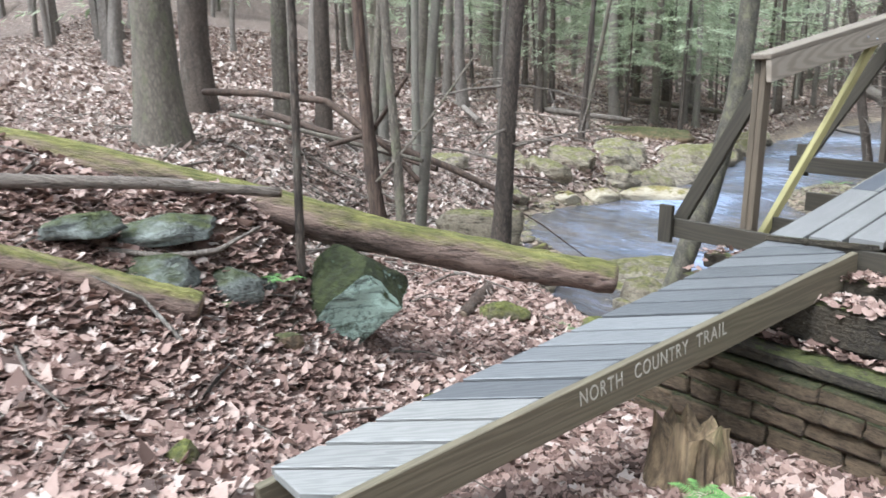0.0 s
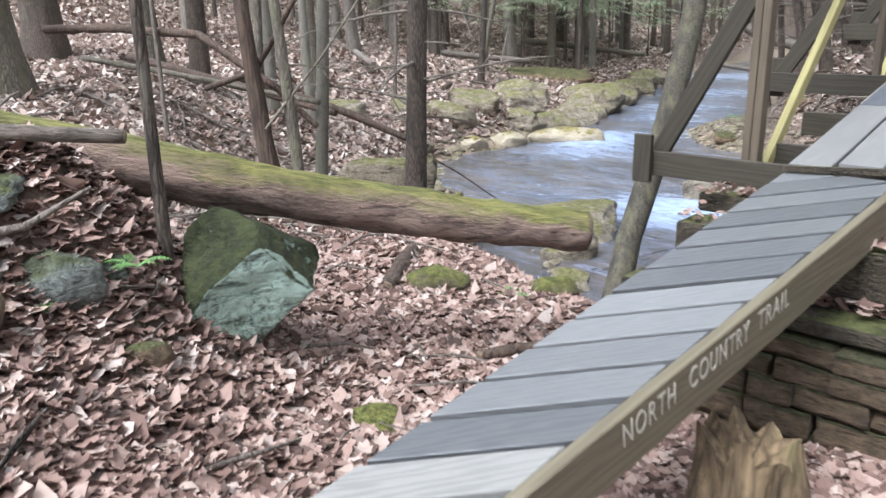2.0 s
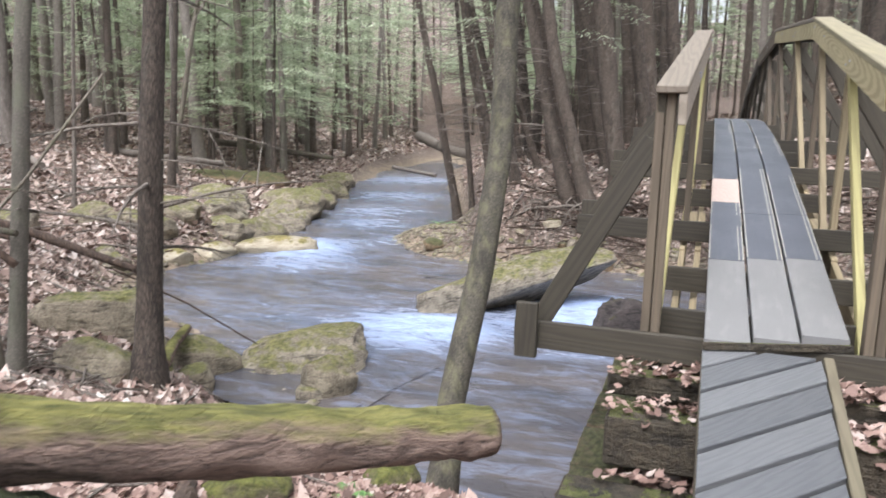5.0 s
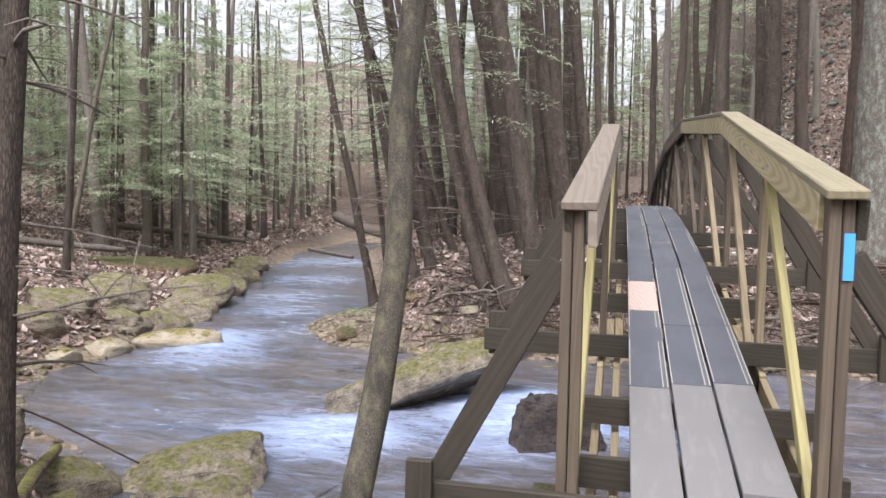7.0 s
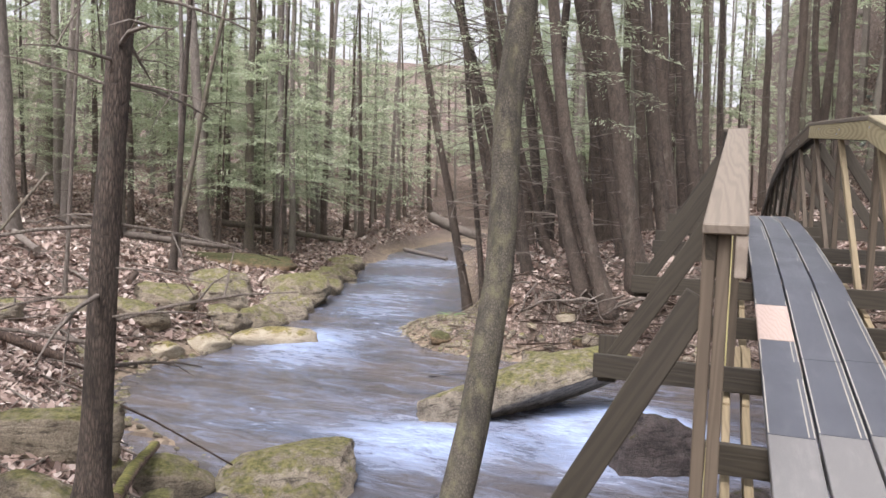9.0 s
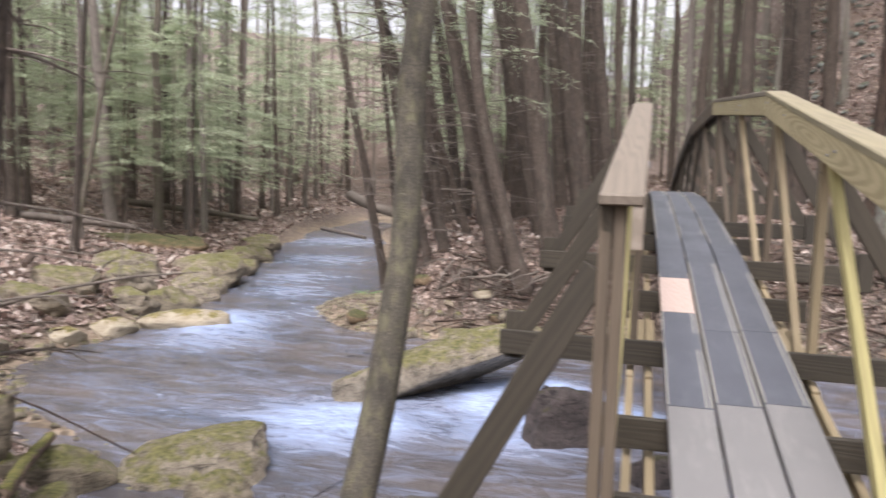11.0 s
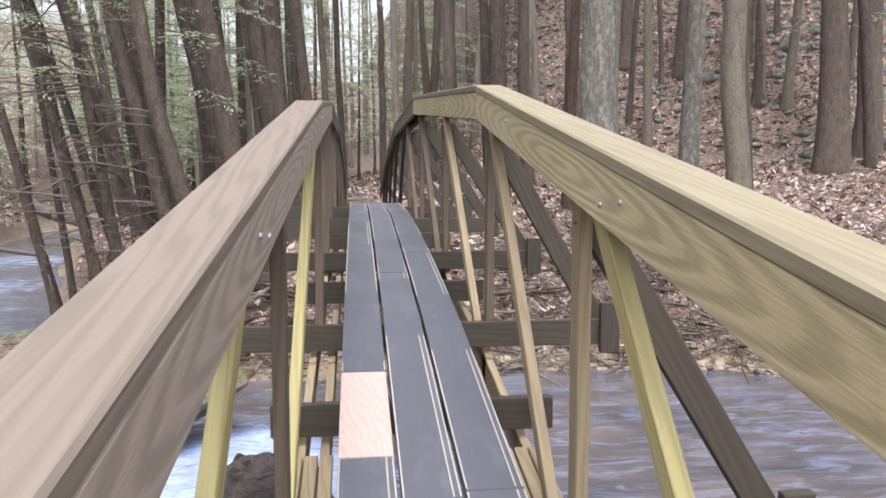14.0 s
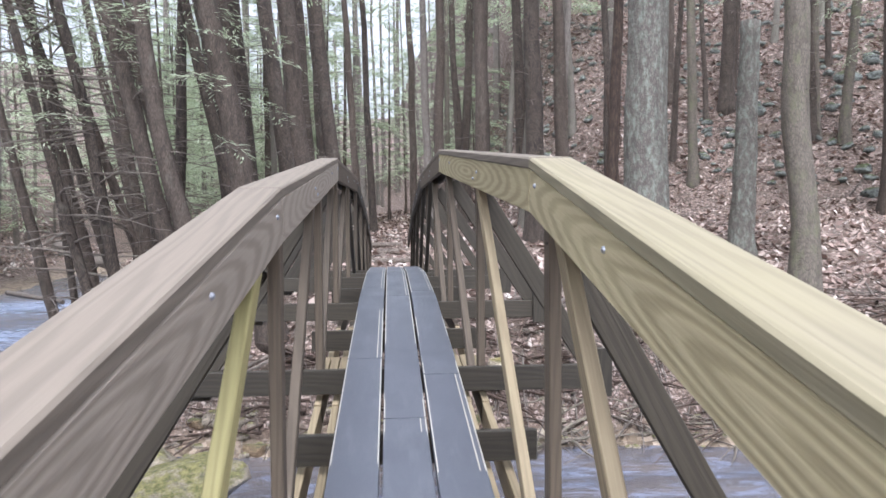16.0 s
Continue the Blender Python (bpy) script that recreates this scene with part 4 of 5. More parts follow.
tree(-36.7, 32.3, 0.42, 0.01, 0, 18, M_MAPLE, 20, 8, 3, 1.4)
tree(-29.0, 19.0, 0.36, -0.01, 0, 18, M_MAPLE, 21, 8, 3, 1.4)
tree(-12.9, 9.4, 0.10, -0.05, 0.02, 10, M_GREY, 22, 10, 1, 1.0, GREY_L, False, "hardwood_tree")
tree(-13.6, 9.0, 0.14, 0.03, 0.0, 14, M_GREY, 23, 8, 2, 1.0, GREY_L, False, "hardwood_tree")

# the curved tree that leans over the water beside the bridge
lean = [(-0.06, -0.15, -0.5), (0.0, 0.0, 0.0), (-0.04, 0.24, 0.55), (0.03, 0.55, 1.3), (0.07, 0.75, 2.0), (0.05, 0.87, 2.55), (0.03, 0.92, 3.05), (0.09, 0.97, 3.5), (0.2, 1.1, 5.0), (0.5, 1.5, 11.0)]
lean = [(1.16 * a, 1.16 * b, 1.16 * c) for a, b, c in lean]
tree(-4.06, 5.73, 0.102, h=11, bark=M_LEAN, seed=24, limbs=7, lo=4.2, reach=0.9, label="curved grey trunk leaning over the stream beside the bridge", crown=False, name="leaning_tree", path=lean, z=-1.11, flare=1.25, top=0.7)

# the far bank, upstream of the bridge
tree(-5.26, 20.38, 0.20, -0.30, -0.06, 12, M_HEMLOCK, 25, 22, 1.0, 1.1, "leaning hemlock with exposed roots on the bank", bend=(0.012, 0.003), flare=1.6)
tree(-6.2, 27.0, 0.40, -0.11, -0.03, 17, M_HEMLOCK, 26, 24, 1.5, 1.3)
tree(-4.56, 20.93, 0.27, -0.165, -0.05, 16, M_HEMLOCK, 27, 26, 1.0, 1.1, "large hemlock trunk with knots and stub branches")
tree(-4.3, 26.5, 0.31, -0.085, -0.02, 17, M_HEMLOCK, 28, 24, 1.5, 1.2)
tree(-6.93, 21.78, 0.11, -0.33, -0.1, 11, M_HEMLOCK, 29, 34, 0.6, 2.4, bend=(0.008, 0))
tree(-7.67, 20.50, 0.115, -0.24, 0.01, 12, M_HEMLOCK, 30, 38, 0.6, 2.4)
tree(-7.27, 20.74, 0.13, -0.185, 0.01, 13, M_HEMLOCK, 31, 38, 0.6, 2.2)
tree(-5.88, 20.64, 0.19, -0.30, 0.01, 13, M_HEMLOCK, 32, 26, 0.9, 1.1, bend=(0.008, 0))
tree(-8.30, 27.0, 0.20, -0.16, 0.01, 15, M_HEMLOCK, 33, 24, 1.0, 1.3)
tree(-6.4, 29.5, 0.36, -0.12, 0.0, 17, M_HEMLOCK, 34, 22, 1.5, 1.3)
tree(-10.5, 32.2, 0.2, -0.18, -0.05, 14, M_HEMLOCK, 35, 24, 1.0, 1.4)
tree(-6.9, 33.0, 0.40, -0.09, 0.0, 18, M_HEMLOCK, 36, 18, 2, 1.3)
tree(-4.9, 33.5, 0.26, -0.06, 0.0, 17, M_HEMLOCK, 37, 18, 2, 1.3)
tree(-8.7, 23.4, 0.14, -0.2, 0.0, 13, M_HEMLOCK, 38, 34, 0.8, 1.4)
tree(-10.6, 26.0, 0.16, -0.22, 0.0, 13, M_HEMLOCK, 39, 30, 0.8, 1.5)
tree(-9.6, 24.4, 0.10, -0.12, 0.02, 12, M_HEMLOCK, 40, 34, 0.8, 1.4, crown=False)
for x, y, r, lx, seed in ((-7.9, 22.6, 0.13, -0.30, 141), (-6.5, 23.4, 0.20, -0.25, 142), (-5.2, 23.0, 0.17, -0.22, 143), (-4.1, 23.6, 0.22, -0.14, 144), (-3.5, 27.5, 0.24, -0.10, 145), (-5.6, 25.4, 0.15, -0.19, 146), (-7.2, 25.6, 0.22, -0.2, 147), (-4.0, 30.5, 0.2, -0.08, 148), (-5.4, 31.5, 0.24, -0.1, 149), (-9.3, 29.2, 0.18, -0.18, 150)):
    tree(x, y, r, lx, 0.0, 15, M_HEMLOCK, seed, 26, 0.8, 1.2, "leaning hemlock trunk with dead stub branches", False)
# beyond the bridge and to its right
tree(-3.4, 36.0, 0.17, -0.05, 0, 16, M_HEMLOCK, 41, 10, 3, 1.0)
tree(-2.9, 39.0, 0.18, -0.04, 0, 16, M_HEMLOCK, 42, 10, 3, 1.0)
tree(-1.0, 41.0, 0.20, -0.02, 0, 16, M_HEMLOCK, 43, 10, 3, 1.0)
tree(0.9, 31.0, 0.27, 0.0, 0, 16, M_HEMLOCK, 44, 16, 2, 1.0)
tree(2.6, 30.2, 0.34, -0.02, 0, 17, M_HEMLOCK, 45, 16, 2, 1.0)
tree(-0.3, 34.5, 0.22, 0.01, 0, 16, M_HEMLOCK, 46, 14, 2, 1.0)
tree(1.7, 36.5, 0.26, 0.0, 0, 16, M_HEMLOCK, 47, 14, 2, 1.0)
tree(4.3, 27.5, 0.20, 0.02, 0, 16, M_DEAD, 48, 12, 2, 0.8)
tree(3.65, 22.8, 0.50, 0.01, 0, 19, M_BIRCH, 49, 4, 6, 0.8, "massive trunk with pale green lichen on grey bark", True, "hardwood_tree", top=0.7, sides=20)
tree(10.2, 38.5, 0.30, -0.018, 0, 17, M_HEMLOCK, 50, 10, 3, 1.0)
tree(9.2, 33.4, 0.20, -0.02, 0, 16, M_MAPLE, 51, 10, 3, 1.0)
tree(12.0, 36.7, 0.30, 0.03, 0, 17, M_HEMLOCK, 52, 10, 3, 1.0)
tree(7.24, 25.49, 0.32, 0.03, -0.01, 6.2, M_BIRCH, 53, 8, 1.5, 0.9, "broken pale snag with splintered stubs", False, "dead_tree", top=0.8)
tree(6.86, 21.74, 0.33, -0.035, 0, 17, M_MAPLE, 54, 10, 2, 1.0, "straight thick trunk with mossy foot on the terrace", True, "hardwood_tree", sides=18)
tree(8.6, 24.6, 0.25, -0.05, 0, 16, M_HEMLOCK, 55, 10, 3, 1.0)
tree(13.9, 33.3, 0.16, -0.03, 0, 15, M_MAPLE, 56, 10, 3, 1.0)
tree(14.6, 32.6, 0.21, 0.05, 0, 15, M_MAPLE, 57, 10, 3, 1.0, bend=(0.006, 0))
tree(13.2, 27.6, 0.50, -0.02, 0, 18, M_HEMLOCK, 58, 8, 3, 1.0)
tree(15.2, 28.6, 0.44, -0.01, 0, 18, M_HEMLOCK, 59, 8, 3, 1.0)
tree(14.3, 27.1, 0.19, -0.12, 0, 12, M_HEMLOCK, 60, 8, 2, 0.8)
tree(5.4, 30.0, 0.14, -0.1, 0, 5.0, M_DEAD, 61, 8, 1, 0.6, "slim dead leaning pole among the trees", False, "dead_tree")
for x, y, r, lx, seed in ((9.0, 35.0, 0.13, 0.05, 161), (11.0, 36.5, 0.12, -0.04, 162), (12.8, 38.0, 0.15, 0.06, 163), (14.8, 36.0, 0.13, 0.03, 164), (16.6, 37.0, 0.14, -0.03, 165), (8.0, 39.5, 0.14, 0.04, 166), (6.6, 35.5, 0.17, -0.03, 167), (17.5, 33.0, 0.16, 0.05, 168), (2.9, 34.0, 0.24, -0.04, 169), (4.2, 33.0, 0.28, -0.03, 170), (1.0, 38.5, 0.2, -0.05, 171)):
    tree(x, y, r, lx, 0.0, 14, M_HEMLOCK, seed, 8, 2.0, 0.8, "slim dark trunk at the foot of the hillside", False)
tree(11.6, 30.5, 0.15, 0.02, 0, 15, M_HEMLOCK, 62, 10, 2, 1.0)

# ---- understorey hemlocks with green boughs, and the woods all around ----
PROTO = []
for i in range(4):
    h = 7.5 + i * 1.5
    t = thing("young_hemlock", "young hemlock with layered feathery green boughs", "tree", "understorey hemlocks", at=(-22 - 3 * i, 33 + 3.1 * i, 0))
    bm, pts, radii = trunk_bm(h, 0.07 + 0.012 * i, 0.01 * i, 0, seed=70 + i, sides=8, rings=12, top=0.15)
    part("trunk", bm, M_HEMLOCK, t)
    part("branchwork", twig_limbs(pts, radii, 26, 1.5, h * 0.8, 1.7, 75 + i, 0.3, fork=3), M_TWIG, t, "thin bare lower branches")["kind"] = "stuff"
    c = new("crown", sprays(bough_list(2.3, h, 2.2, 62, 80 + i, 0.2), 90 + i, 0.145, 130))
    c.parent = t
    tagged(c, "feathery green needled boughs")
    t.location.z = gz(t.location.x, t.location.y)
    PROTO.append(t)
rnd = random.Random(21)
SPOTS = [(-20.5, 34), (-18.4, 36.5), (-23.5, 33), (-28, 36), (-25, 44), (-19.5, 44), (-31, 30), (-14.2, 40), (-13.1, 46), (-16, 50), (-22, 52), (-30, 48), (-35, 40),
         (-12.2, 37.5), (-9.5, 42), (-34, 26), (-2.2, 47), (0.8, 45), (-5.8, 48), (-30, 17.5), (-36, 18), (-12.3, 30.2), (-11, 52), (-40, 32), (-27, 33), (-33, 34), (-24, 38), (-20, 48), (-28, 42), (-36, 46), (-17, 43.5), (-33, 22), (-38, 25), (-15.5, 54), (-26, 55), (2.5, 50), (5.5, 46), (-8, 55), (-21.3, 40), (-25.8, 48), (-13.5, 58), (-17, 63), (-20, 70), (-15, 76), (-25, 86), (-22, 92), (-31.5, 62), (-33, 72), (-35, 84), (-29, 56), (-20.3, 59.5), (-9.5, 66), (-39, 55), (-28, 104), (-33, 100), (-32, 107), (-37, 110), (-41, 106), (-29, 114), (-24, 110), (-34, 118), (-19, 104), (-17.5, 90),
         (-19, 27.5), (-21.5, 27), (-23.5, 29.5), (-26, 27), (-18.2, 33), (-29, 24.5), (-25.5, 31), (-31.5, 40), (-22.3, 44.5), (-15.3, 36.5), (-14.5, 43), (-10.8, 36), (-8.8, 38), (-6.2, 41), (-12.5, 41.5), (-28.5, 51),
         (-1.2, 52), (2.0, 42), (-4.5, 44), (-17.8, 47), (-24.5, 24.5), (-27, 21.5), (-32, 27), (-18.5, 62), (-22, 66), (-25.5, 74), (-16.5, 70)]
for n, (x, y) in enumerate(SPOTS):
    if stream(x, y)[0] < 1.6:
        continue
    p = PROTO[rnd.randrange(4)]
    s = rnd.uniform(0.8, 1.35) * (1.5 if y > 54 else 1.0) * (1.6 if n % 3 == 0 and y > 26 else 1.0)
    copy_thing(p, pose(x, y, gz(x, y), rnd.uniform(-2, 2), rnd.uniform(-2, 2), rnd.uniform(0, 360)) @ Matrix.Diagonal((s, s, s, 1)))

POLES = []
for i in range(5):
    t = tree((-33, -37, -41, 18, 22)[i], (14, 22, 12, 40, 44)[i], (0.13, 0.18, 0.24, 0.16, 0.3)[i], (0.02, -0.03, 0.0, 0.04, -0.01)[i], 0.0, 16, (M_HAZEBARK, M_MAPLE, M_HAZEBARK, M_GREY, M_HEMLOCK)[i], 120 + i, 18, 1.2, 1.3,
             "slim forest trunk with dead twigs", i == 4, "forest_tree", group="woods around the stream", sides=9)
    POLES.append(t)


def clear(x, y):
    """Keeps scattered trees off the stream, the bridge, the walk and the trail."""
    d, _ = stream(x, y)
    return d > 2.2 and not (-6.5 < x < 3.5 and y < 31) and not (y < 9 and x > -12) and not (-4.2 < x < -0.8 and y < 44)


made = 0
while made < 135:
    a, rad = rnd.uniform(-0.45, 2.75), rnd.uniform(24, 62)
    x, y = -2.5 + rad * math.cos(a + 0.35), 5 + rad * math.sin(a + 0.35)
    if not clear(x, y) or (x > -16 and x < 16 and y < 29) or (x > 3 and rnd.random() < 0.5) or (x < -9 and rnd.random() < 0.55):
        continue
    p = POLES[rnd.choice((0, 0, 1, 2, 2, 3, 3, 4) if x > -10 else (0, 0, 1, 2, 2, 3, 3))]
    s = rnd.uniform(0.7, 1.15)
    copy_thing(p, pose(x, y, gz(x, y) - 0.05, rnd.uniform(-3, 3), rnd.uniform(-4, 4), rnd.uniform(0, 360)) @ Matrix.Diagonal((s, s, rnd.uniform(0.9, 1.2), 1)))
    made += 1

# the far woods: trunks and foliage too many to count
V, F = [], []
far_boughs = []
for i in range(1250):
    a, rad = rnd.uniform(0, 2 * math.pi), rnd.uniform(46, 118) if i > 220 else rnd.uniform(30, 60)
    x, y = -2.5 + rad * math.cos(a), 5 + rad * math.sin(a)
    if i <= 220 and not (x > 2 and y < 3 or y < -6 or (x < -20 and y < 10)):
        continue
    if stream(x, y)[0] < 2 or (x > 6 and y > 12 and rnd.random() < 0.25):
        continue
    z, r, h = gz(x, y), rnd.uniform(0.1, 0.3), rnd.uniform(13, 20)
    s0 = len(V)
    lx, ly = rnd.uniform(-0.05, 0.05) * h, rnd.uniform(-0.05, 0.05) * h
    for q in range(5):
        an = q * 2 * math.pi / 5
        V.append((x + r * math.cos(an), y + r * math.sin(an), z - 0.3))
    for q in range(5):
        an = q * 2 * math.pi / 5
        V.append((x + lx + r * 0.4 * math.cos(an), y + ly + r * 0.4 * math.sin(an), z + h))
    F += [(s0 + q, s0 + (q + 1) % 5, s0 + 5 + (q + 1) % 5, s0 + 5 + q) for q in range(5)]
    if rnd.random() < (0.85 if y > 12 else 0.3):
        for _ in range(24 if y > 12 and x < 12 else 8):
            an, zz = rnd.uniform(0, 6.28), z + rnd.uniform(1.2, h * 0.9)
            far_boughs.append((np.array([x, y, zz]), np.array([math.cos(an), math.sin(an), -0.1]), rnd.uniform(1.6, 3.2), 1.0))
# the far trunks carry the air's haze in their pale bark colour
tagged(link_mesh("far_woods_trunks", V, F, M_HAZEBARK), "distant forest trunks beyond the stream", "forest", kind="stuff")
tagged(new("far_woods_foliage", sprays(far_boughs, 33, 0.6, 13)), "distant pale green hemlock foliage", "forest", kind="stuff")

# ---- fallen logs, boulders and the near bank's small things ----
def log(name, pts, radii, material, label, sides=18, wobble=0.2, seed=0, category="log", ends=True, group=""):
    base = Vector(pts[0])
    dense, rad = [], []
    for i in range(len(pts) - 1):
        for q in range(16):
            dense.append(Vector(pts[i]).lerp(Vector(pts[i + 1]), q / 16) - base)
            rad.append((radii[i] + (radii[i + 1] - radii[i]) * q / 16) * (1 + 0.04 * noise.noise(Vector((seed, i * 3.1 + q * 0.45, 1.7)))))
    dense.append(Vector(pts[-1]) - base)
    rad.append(radii[-1])
    t = thing(name, label, category, group, at=base)
    bm = bmesh.new()
    tube(bm, dense, rad, sides, True, wobble, seed)
    part("bark", bm, material, t)
    if ends:
        for p, q, r in ((dense[0], dense[1], rad[0]), (dense[-1], dense[-2], rad[-1])):
            bm = bmesh.new()
            d = (p - q).normalized()
            tube(bm, [p - d * 0.01, p + d * 0.006, p + d * 0.012], [r * 0.93, r * 0.9, r * 0.55], sides, True, wobble, seed)
            part("cut_end", bm, M_CUT, t, "splintered rotten end wood")
    return t


log("fallen_log", [(-3.33, 4.16, 0.09), (-3.70, 3.72, 0.17), (-4.27, 2.97, 0.36), (-5.05, 2.15, 0.62), (-6.15, 0.95, 0.97), (-7.4, -0.5, 1.18)], [0.112, 0.122, 0.133, 0.148, 0.165, 0.17], M_LOG, "long fallen log covered in green moss on its upper side", 28, 0.2, seed=3)
log("fallen_pole", [(-4.46, 2.14, 0.76), (-4.85, 1.45, 0.84), (-5.2, 0.7, 0.88), (-5.6, 0.0, 0.90)], [0.034, 0.04, 0.046, 0.048], M_POLE, "grey barkless pole lying against the mossy log", 10, 0.1, 5)
log("short_mossy_log", [(-4.0, 1.40, 0.24), (-4.2, 1.05, 0.37), (-4.5, 0.5, 0.57), (-4.7, 0.1, 0.63)], [0.085, 0.082, 0.076, 0.07], M_LOG, "short sawn log with a mossy end in the leaves", 14, 0.15, 7)
log("rotten_log_piece", [(-5.55, 4.95, -0.62), (-5.2, 4.45, -0.60), (-4.95, 4.1, -0.60)], [0.06, 0.08, 0.05], M_DEAD, "flat piece of rotten reddish wood in the leaves", 10, 0.5, 9)
log("mossy_pole", [(-9.05, 9.35, -1.42), (-8.6, 8.5, -1.36), (-8.0, 7.6, -1.28)], [0.06, 0.07, 0.075], M_LOG, "short mossy pole leaning on the streamside rocks", 12, 0.15, 11)
log("fallen_stick", [(-3.64, 3.60, gz(-3.64, 3.60) + 0.05), (-3.44, 4.07, gz(-3.44, 4.07) + 0.06), (-3.30, 4.45, gz(-3.30, 4.45) + 0.06), (-3.22, 4.76, gz(-3.22, 4.76) + 0.05)], [0.036, 0.03, 0.03, 0.022], M_DEAD, "crooked reddish branch lying on the leaves", 8, 0.3, 13)
log("dark_curved_branch", [(-4.55, 1.05, 0.52), (-4.35, 1.35, 0.47), (-4.2, 1.6, 0.50), (-4.15, 1.85, 0.62)], [0.016, 0.02, 0.016, 0.008], M_TWIG, "dark bent branch over the mossy rocks", 7, 0.2, 15, ends=False)
rnd = random.Random(5)
for pts, r in (([(-12.2, 4.6, 1.25), (-10.9, 4.9, 1.25), (-9.6, 5.4, 1.15), (-8.6, 5.75, 0.55), (-8.2, 6.0, 0.1)], 0.06), ([(-12.6, 5.2, 0.85), (-10.6, 5.6, 0.65), (-8.4, 6.2, 0.35)], 0.045), ([(-9.9, 5.6, 0.5), (-8.6, 5.5, 0.75), (-7.9, 5.6, 1.5)], 0.04),
               ([(-8.2, 5.3, 0.15), (-7.9, 5.9, 0.9), (-7.6, 6.5, 1.8)], 0.018), ([(-14, 6.5, 0.8), (-11, 6.9, 0.35), (-9.5, 7.3, 0.05)], 0.07), ([(-13.5, 8.2, 0.4), (-11.8, 9.4, -0.3), (-10.6, 10.2, -0.9)], 0.09),
               ([(-9.2, 8.2, -0.4), (-8.6, 8.8, -0.9), (-8.1, 9.6, -1.6)], 0.014), ([(-18.5, 19.2, -0.7), (-16.2, 16.5, -0.55)], 0.10), ([(-24, 24, 0.1), (-20, 25.6, -0.3)], 0.14), ([(-26, 33, 0.3), (-21, 36.5, -0.5)], 0.16),
               ([(-23, 19, 0.3), (-20, 17.2, 0.0)], 0.12), ([(-21.5, 14.5, 0.1), (-18, 12.5, 0.1)], 0.1), ([(-24.5, 58, 0.4), (-21.5, 55, -0.3), (-18.5, 53.5, -0.9)], 0.45), ([(-19.5, 41, -1.1), (-16, 38.5, -1.3)], 0.12)):
    pp = [(x, y, max(z, gz(x, y) + r * 0.6) if i in (0, len(pts) - 1) else z) for i, (x, y, z) in enumerate(pts)]
    log("fallen_branch", pp, [r * (1 - 0.5 * i / len(pp)) for i in range(len(pp))], rnd.choice((M_TWIG, M_MAPLE, M_DEAD)), "bare fallen branch lying across the leaf litter", 8, 0.25, r * 100, "branch", False, "fallen branches")
for x, y, turn in ((-1.95, 25.2, 4), (-2.05, 26.8, -5), (-1.8, 28.6, 8), (-2.0, 31.0, 2)):
    z = gz(x, y) + 0.05
    c, s = math.cos(radians(turn)), math.sin(radians(turn))
    log("log_step", [(x - 0.8 * c, y - 0.8 * s, z), (x, y, z), (x + 0.8 * c, y + 0.8 * s, z)], [0.09, 0.09, 0.08], M_POLE, "log step across the trail beyond the bridge", 10, 0.15, x, "log step", True, "trail log steps")

FACETS = [(Vector(n).normalized(), r) for n, r in (((0.95, -0.28, -0.12), 0.54), ((0.35, 0.62, -0.70), 0.52), ((0.15, -0.72, 0.68), 0.62), ((0.15, 0.55, 0.82), 0.72))]
rock("lichen_boulder", -4.30, 2.58, 0.44, 0.46, 0.40, 0, 4, M_MINT, "boulder with dark moss above a pale green lichen face", sink=0.5, z=0.0, square=0.4, rough=0.18, sub=5, cuts=FACETS)
rock("mossy_stone", -4.80, 4.45, 0.30, 0.2, 0.13, 30, 6, M_MOSS, "low rounded stone covered in bright moss", "mossy stones", 0.4)
rock("mossy_stone", -4.15, 5.0, 0.24, 0.18, 0.12, 70, 7, M_MOSS, "low rounded stone covered in bright moss", "mossy stones", 0.4)
rock("mossy_stone", -3.52, 2.66, 0.22, 0.13, 0.07, 40, 8, M_MOSS, "flat mossy stone beside the ramp", "mossy stones", 0.5)
rock("mossy_stone", -3.3, 3.05, 0.13, 0.09, 0.06, 10, 9, M_MOSS, "flat mossy stone beside the ramp", "mossy stones", 0.5)
rock("mossy_stone", -2.80, 0.86, 0.085, 0.075, 0.07, 0, 10, M_MOSS, "small upright mossy stone in the leaves", "mossy stones", 0.35)
rock("reddish_stone", -3.93, 1.85, 0.15, 0.07, 0.07, 60, 12, M_WALLSTONE, "flat reddish sandstone half buried in leaves", sink=0.45)
for x, y, a, b, c, turn, z in ((-4.55, 1.42, 0.34, 0.2, 0.09, 58, 0.60), (-4.42, 1.2, 0.36, 0.2, 0.13, 50, 0.36), (-4.30, 1.62, 0.30, 0.16, 0.15, 70, 0.24), (-4.62, 0.95, 0.24, 0.2, 0.08, 40, 0.66), (-4.36, 1.92, 0.16, 0.12, 0.16, 75, 0.14), (-4.25, 1.3, 0.2, 0.12, 0.1, 66, 0.16)):
    rock("outcrop_rock", x, y, a, b, c, turn, x * 9 + y, M_OUTCROP, "grey mossy layered outcrop rock in the bank", "outcrop", 0.5, z=z, square=0.8, rough=0.26, tilt=(6, -8))

# the streamside and midstream rocks
rock("flat_streamside_rock", -7.75, 10.25, 1.05, 0.78, 0.42, 15, 21, M_ROCK, "large flat-topped sandstone rock at the water's edge", z=-1.98, sink=0.42, square=0.66, rough=0.24, sub=4, tilt=(4, -3))
rock("streamside_rock", -6.75, 9.2, 0.4, 0.3, 0.3, 40, 22, M_MOSSROCK, "mossy block of sandstone on the shore", "shore rocks", z=-1.85, square=0.55, rough=0.3)
rock("streamside_rock", -8.9, 9.2, 0.75, 0.5, 0.42, 60, 23, M_MOSSROCK, "mossy block of sandstone on the shore", "shore rocks", square=0.55, rough=0.3)
